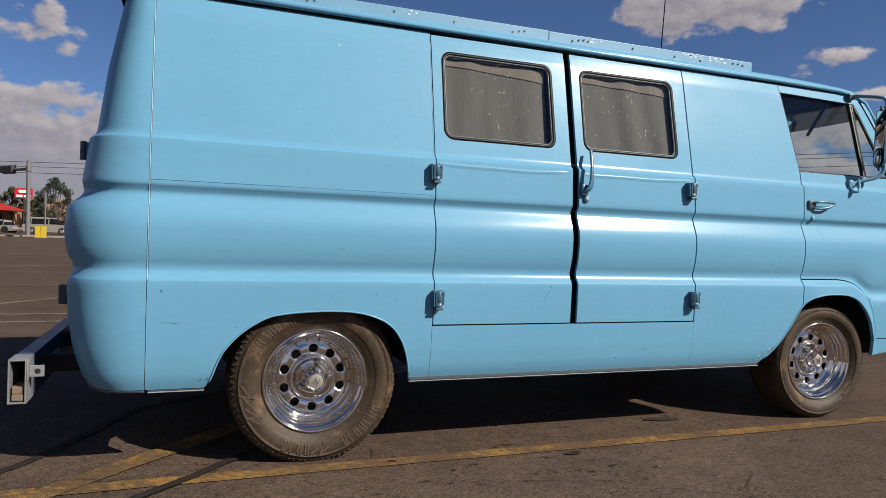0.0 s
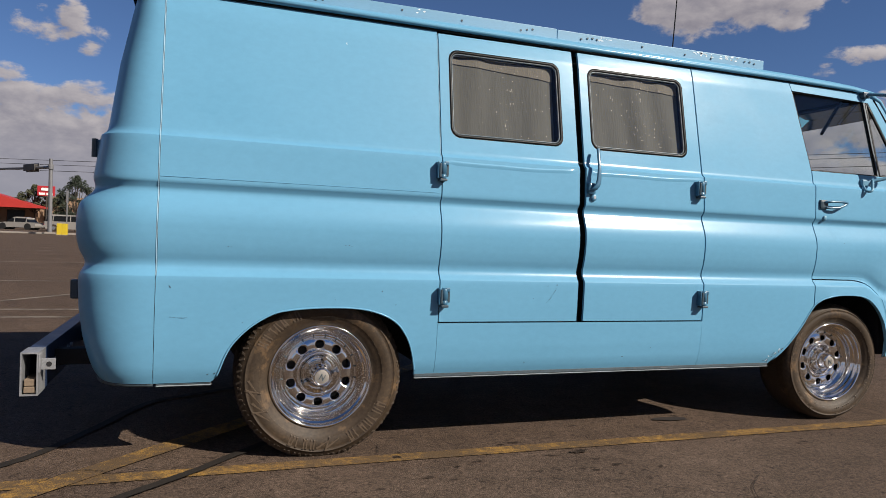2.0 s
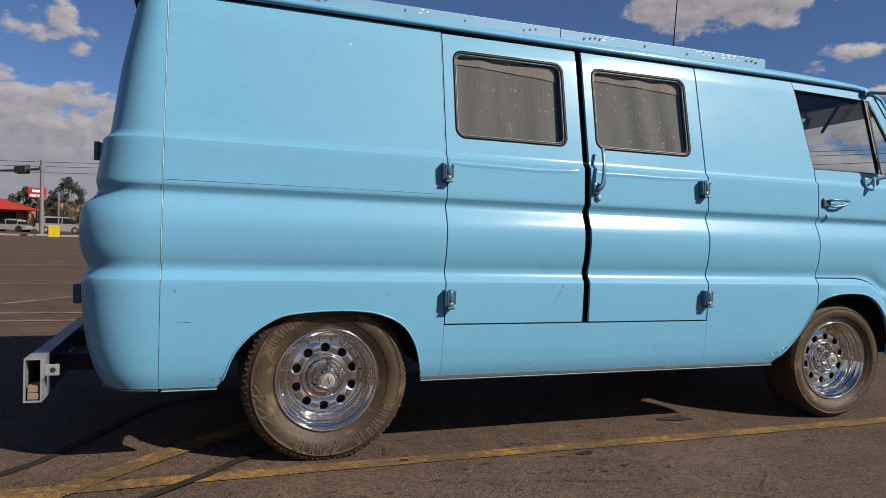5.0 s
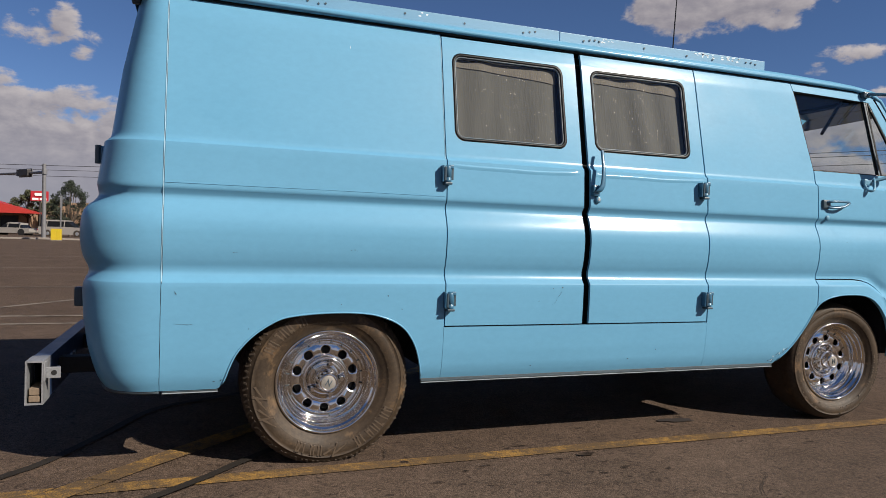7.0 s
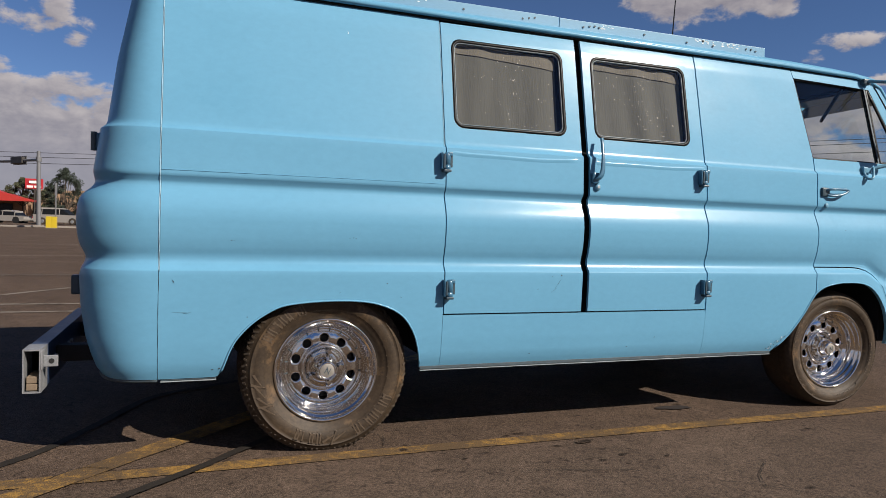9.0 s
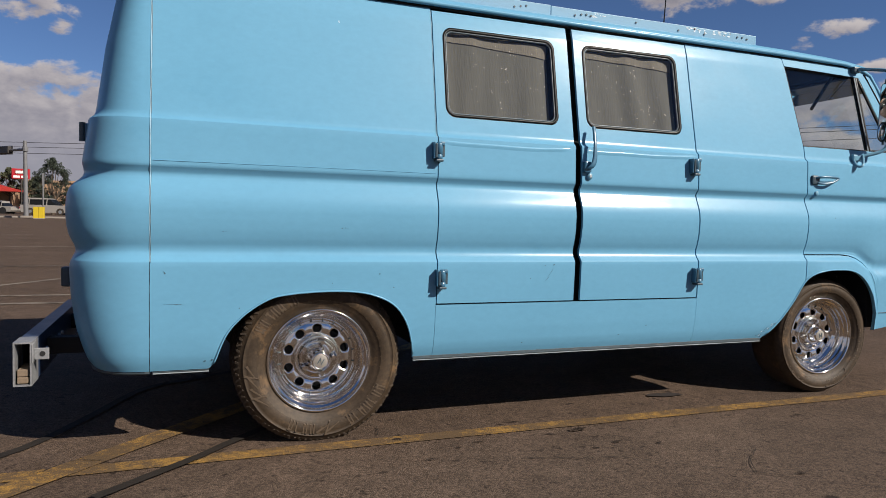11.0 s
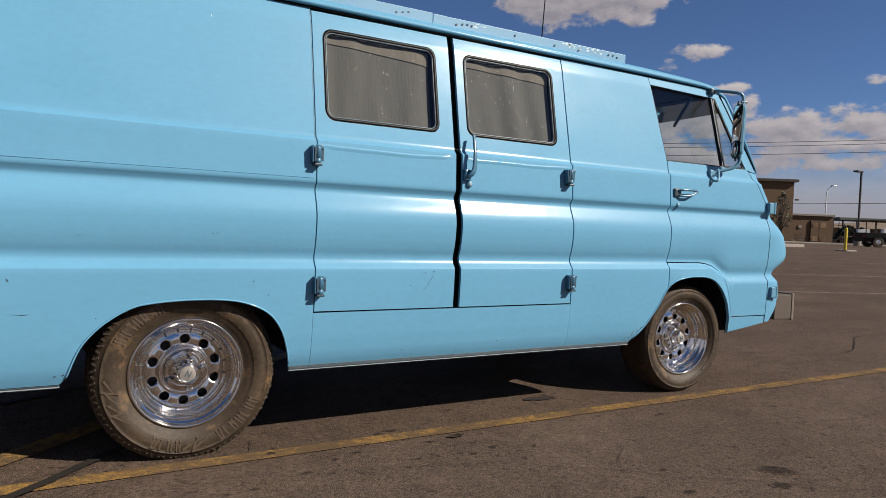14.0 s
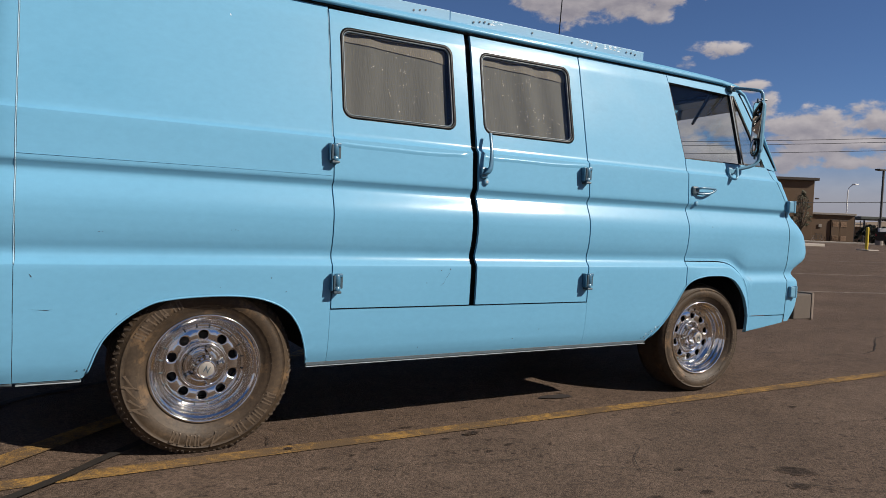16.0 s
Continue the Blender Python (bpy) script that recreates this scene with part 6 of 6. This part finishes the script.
def bicycle(m):
    b = thing("bicycle", (0, 0, 0), "dark bicycle leaning by the brown building wall", "bicycle")
    for x in (-0.52, 0.52):
        ring = [Vector((x + 0.33 * math.cos(2 * math.pi * k / 24), 0, 0.34 + 0.33 * math.sin(2 * math.pi * k / 24))) for k in range(25)]
        wv = part("wheel", tube(ring, 0.022, 6), TREAD, b)
        sk = bmesh.new()
        for k in range(8):
            a = math.pi * k / 4
            add_rod(sk, (x, 0, 0.34), (x + 0.32 * math.cos(a), 0, 0.34 + 0.32 * math.sin(a)), 0.006, seg=4)
        part("spokes", sk, STEEL, wv)
    fr = bmesh.new()
    for a, c in (((-0.52, 0.34), (-0.1, 0.32)), ((-0.1, 0.32), (-0.22, 0.85)), ((-0.2, 0.78), (0.36, 0.84)), ((-0.1, 0.32), (0.36, 0.76)), ((0.36, 0.90), (0.52, 0.34)), ((-0.2, 0.76), (-0.52, 0.34))):
        add_rod(fr, (a[0], 0, a[1]), (c[0], 0, c[1]), 0.02, seg=6)
    part("frame", fr, DARKPOLE, b)
    part("saddle", box((-0.36, -0.06, 0.86), (-0.10, 0.06, 0.92), 0.02), RUBBER, b)
    part("handlebar", rod((0.36, -0.28, 0.98), (0.36, 0.28, 0.98), 0.014, seg=8), RUBBER, b)
    b.matrix_basis = m
    return b


bicycle(HM @ Matrix.Translation((0.7, 0.75, 0.02)) @ Matrix.Rotation(radians(8), 4, "Z"))
tree("small_tree", 64.6, 40.4, 5.2, 1.1, 14, LEAF_B, "thin young tree with sparse leaves by the building", 0.25, 700, 0.10)
for x, y, h, sp_, sd in ((66.3, 34.6, 1.9, 1.5, 21), (67.6, 34.0, 1.7, 1.4, 22), (69.0, 35.2, 1.6, 1.3, 23)):
    tree("shrub", x, y, h, sp_, sd, LEAF, "dark rounded shrub at the lot's edge", 0.1, 3500, 0.10)

fence = thing("fence_gate", (71.4, 38.6, 0.3), "dark steel fence posts beside the building", "fence")
for k in range(5):
    part("post", rod((71.0 + 0.5 * k, 38.75 - 0.3 * k, 0.3), (71.0 + 0.5 * k, 38.75 - 0.3 * k, 2.9 - 0.2 * k), 0.04, seg=6), DARKPOLE, fence)
for z in (0.8, 1.6, 2.3):
    part("rail", rod((71.0, 38.75, z), (73.0, 37.55, z), 0.025, seg=6), DARKPOLE, fence)

lp = thing("lot_lamp", (63.1, 31.9, 0.34), "tall dark square parking lot lamp pole", "lamp post")
part("pole", box((63.06, 31.86, 0.3), (63.20, 32.00, 7.05), 0.01), DARKPOLE, lp)
part("head", box((62.35, 31.80, 6.93), (63.23, 32.25, 7.08), 0.02), DARKPOLE, lp)
part("base", rod((63.13, 31.93, 0.30), (63.13, 31.93, 0.85), 0.32, seg=16), CONCRETE, lp)
sl = thing("street_lamp", (107.7, 61.4, 0.34), "pale street lamp with a curved arm", "street lamp")
part("pole", rod((107.7, 61.4, 0.3), (107.75, 61.4, 8.3), 0.12, 0.08, 10), WHITE, sl)
part("arm", tube(smooth_points([(107.75, 61.4, 8.2), (107.9, 61.3, 8.8), (108.5, 61.0, 9.3)], 5), 0.06, 8), WHITE, sl)
part("head", box((108.3, 60.6, 9.25), (109.2, 61.2, 9.40), 0.05), WHITE, sl)
lp2 = thing("utility_pole", (74.6, 34.9, 0.34), "dark wooden utility pole with crossarms", "utility pole")
part("pole", rod((75.3, 34.4, 0.3), (75.3, 34.4, 11.6), 0.16, 0.11, 10), DARKPOLE, lp2)
for z in (7.0, 7.6, 10.8):
    part("crossarm", box((74.4, 34.3, z), (76.2, 34.5, z + 0.12), 0.01), DARKPOLE, lp2)

bo = thing("bollard", (32.8, 16.0, 0.28), "yellow steel safety bollard in a concrete foot", "bollard")
zb = ground_z(32.8, 16.0)
part("post", lathe([(0.0, 1.12), (0.04, 1.11), (0.062, 1.08), (0.072, 1.03), (0.072, 0.0)], 20), YPAINT, bo, smooth=True).matrix_basis = Matrix.Translation((32.8, 16.0, zb)) @ Matrix.Rotation(radians(90), 4, "X")
part("foot", box((32.45, 15.7, zb - 0.05), (33.3, 16.3, zb + 0.05), 0.03), CONCRETE, bo)

isl = mesh_object("kerb_island", box((35.2, 21.0, 0.2), (37.6, 22.6, 0.50), 0.05), CONCRETE)
tagged(isl, "pale concrete kerb island in the lot", "kerb", kind="structure")
WALK = box((-22, -10.0, -0.1), (40, -2.6, 0.14), 0.02, HM)
tagged(mesh_object("pavement", WALK, CONCRETE), "pale concrete pavement before the brown building", "pavement", kind="structure")


def pickup(m):
    """A black work truck with a white flat bed and a ladder rack, seen from its tail."""
    t = thing("pickup_truck", (0, 0, 0), "black pickup truck with white bed boxes and ladder rack", "truck")
    part("chassis", box((-2.6, -0.85, 0.42), (2.6, 0.85, 0.75), 0.05), CAR_DARK, t)
    part("cab", poly_prism([(0.25, 0.7), (0.30, 1.25), (0.50, 1.80), (1.35, 1.82), (1.75, 1.25), (2.55, 1.15), (2.65, 0.7)], -0.9, 0.9), CAR_DARK, t)
    part("window", poly_prism([(0.42, 1.30), (0.56, 1.74), (1.32, 1.76), (1.62, 1.30)], -0.915, 0.915), CARGLASS, t)
    part("bed_box", box((-1.3, -0.95, 1.12), (-0.3, -0.55, 1.48), 0.02), WHITE, t, "white side tool box")
    part("bed_box", box((-2.5, 0.55, 1.12), (-1.6, 0.95, 1.40), 0.02), WHITE, t, "white side tool box")
    part("bed", box((-2.6, -0.95, 0.70), (0.15, 0.95, 1.12), 0.02), CAR_DARK, t)
    for x in (-2.5, -0.1):
        for y in (-0.85, 0.85):
            part("rack_post", rod((x, y, 1.10), (x, y, 2.10), 0.04, seg=6), DARKPOLE, t)
    for y in (-0.85, 0.85):
        part("rack_rail", rod((-2.6, y, 2.10), (1.4, y, 2.12), 0.04, seg=6), DARKPOLE, t)
    for x in (-2.5, -1.3, -0.1, 1.2):
        part("rack_bar", rod((x, -0.85, 2.10), (x, 0.85, 2.10), 0.03, seg=6), DARKPOLE, t)
    part("tail_light", box((-2.64, -0.9, 0.78), (-2.6, -0.7, 0.92), 0.01), REDSIGN, t)
    part("tail_light", box((-2.64, 0.7, 0.78), (-2.6, 0.9, 0.92), 0.01), REDSIGN, t)
    for x in (-1.6, 1.75):
        for y in (-0.95, 0.72):
            w_ = part("wheel", lathe([(0.0, 0.03), (0.21, 0.03), (0.23, 0.0), (0.36, 0.0), (0.39, 0.03), (0.39, 0.22), (0.0, 0.23)], 22), TREAD, t)
            w_.matrix_basis = Matrix.Translation((x, y, 0.39))
            part("rim", lathe([(0.0, 0.0), (0.10, -0.01), (0.2, 0.01), (0.22, 0.028)], 16), CHROME, w_)
    t.matrix_basis = m
    return t


pickup(Matrix.Translation((57.45, 26.0, 0.34)) @ Matrix.Rotation(radians(-38), 4, "Z"))
CANOPY = material("grey_green_roof_metal", (0.0578, 0.0646, 0.0578), 0.6, vary=0.1, scale=1)
tr = thing("shelter_canopy", (97, 50, 0.34), "long flat grey-green shelter roof on thin posts", "shelter")
TM = Matrix.Translation((94.6, 51.6, 0.34)) @ Matrix.Rotation(radians(-31), 4, "Z")
part("roof", box((0, 0, 3.15), (20, 6, 3.55), 0.05, TM), CANOPY, tr)
for x in (0.6, 5.2, 9.8, 14.4, 19.0):
    part("post", box((x, 0.3, 0), (x + 0.16, 0.46, 3.15), 0.01, TM), DARKPOLE, tr)
part("back_wall", box((0.2, 5.6, 0), (19.8, 5.8, 2.2), 0.02, TM), TAN, tr)
for (za, zb_) in ((10.46, 11.30), (10.02, 10.95), (9.22, 10.10)):
    cable("power_cable", (40.1, 55.1, za - 1.2), (88, 26.8, zb_ + 1.0), 0.3, 0.028)
cable("power_cable", (52.5, 47.5, 3.8), (95, 22.3, 6.2), 0.3, 0.03)


def hills():
    bm = bmesh.new()
    rows = []
    for i in range(61):
        a = radians(-35 + 130 * i / 60)
        h = 6 + 6 * noise.noise((i * 0.13, 2.0, 0)) + 3 * noise.noise((i * 0.5, 7.0, 0)) + (6 if 55 < math.degrees(a) < 75 else 0)
        x, y = 480 * math.sin(a), 480 * math.cos(a)
        rows.append([Vector((x * 0.72, y * 0.72, 0.2)), Vector((x * 0.86, y * 0.86, h * 0.45)), Vector((x, y, h)), Vector((x * 1.2, y * 1.2, 0.2))])
    grid_mesh(bm, rows)
    return bm


tagged(mesh_object("backdrop", hills(), HILL, True), "low dry tan hills on the horizon", "hills", kind="structure")

# what stands on the falling lot behind the tail goes down with it
for ob in list(scene.objects):
    if ob.parent is None and ob.name.split(".")[0] in ("kerb", "pavement", "traffic_signal", "roadside_sign", "restaurant", "store", "sedan", "minivan", "utility_box", "sign_post", "power_cable"):
        spot = ob.matrix_basis.translation
        if ob.type == "MESH":
            spot = sum((Vector(c) for c in ob.bound_box), Vector()) / 8
        if spot.x < 0:
            ob.matrix_basis = Matrix.Translation((0, 0, ground_z(min(spot.x, -2.0), spot.y))) @ ob.matrix_basis
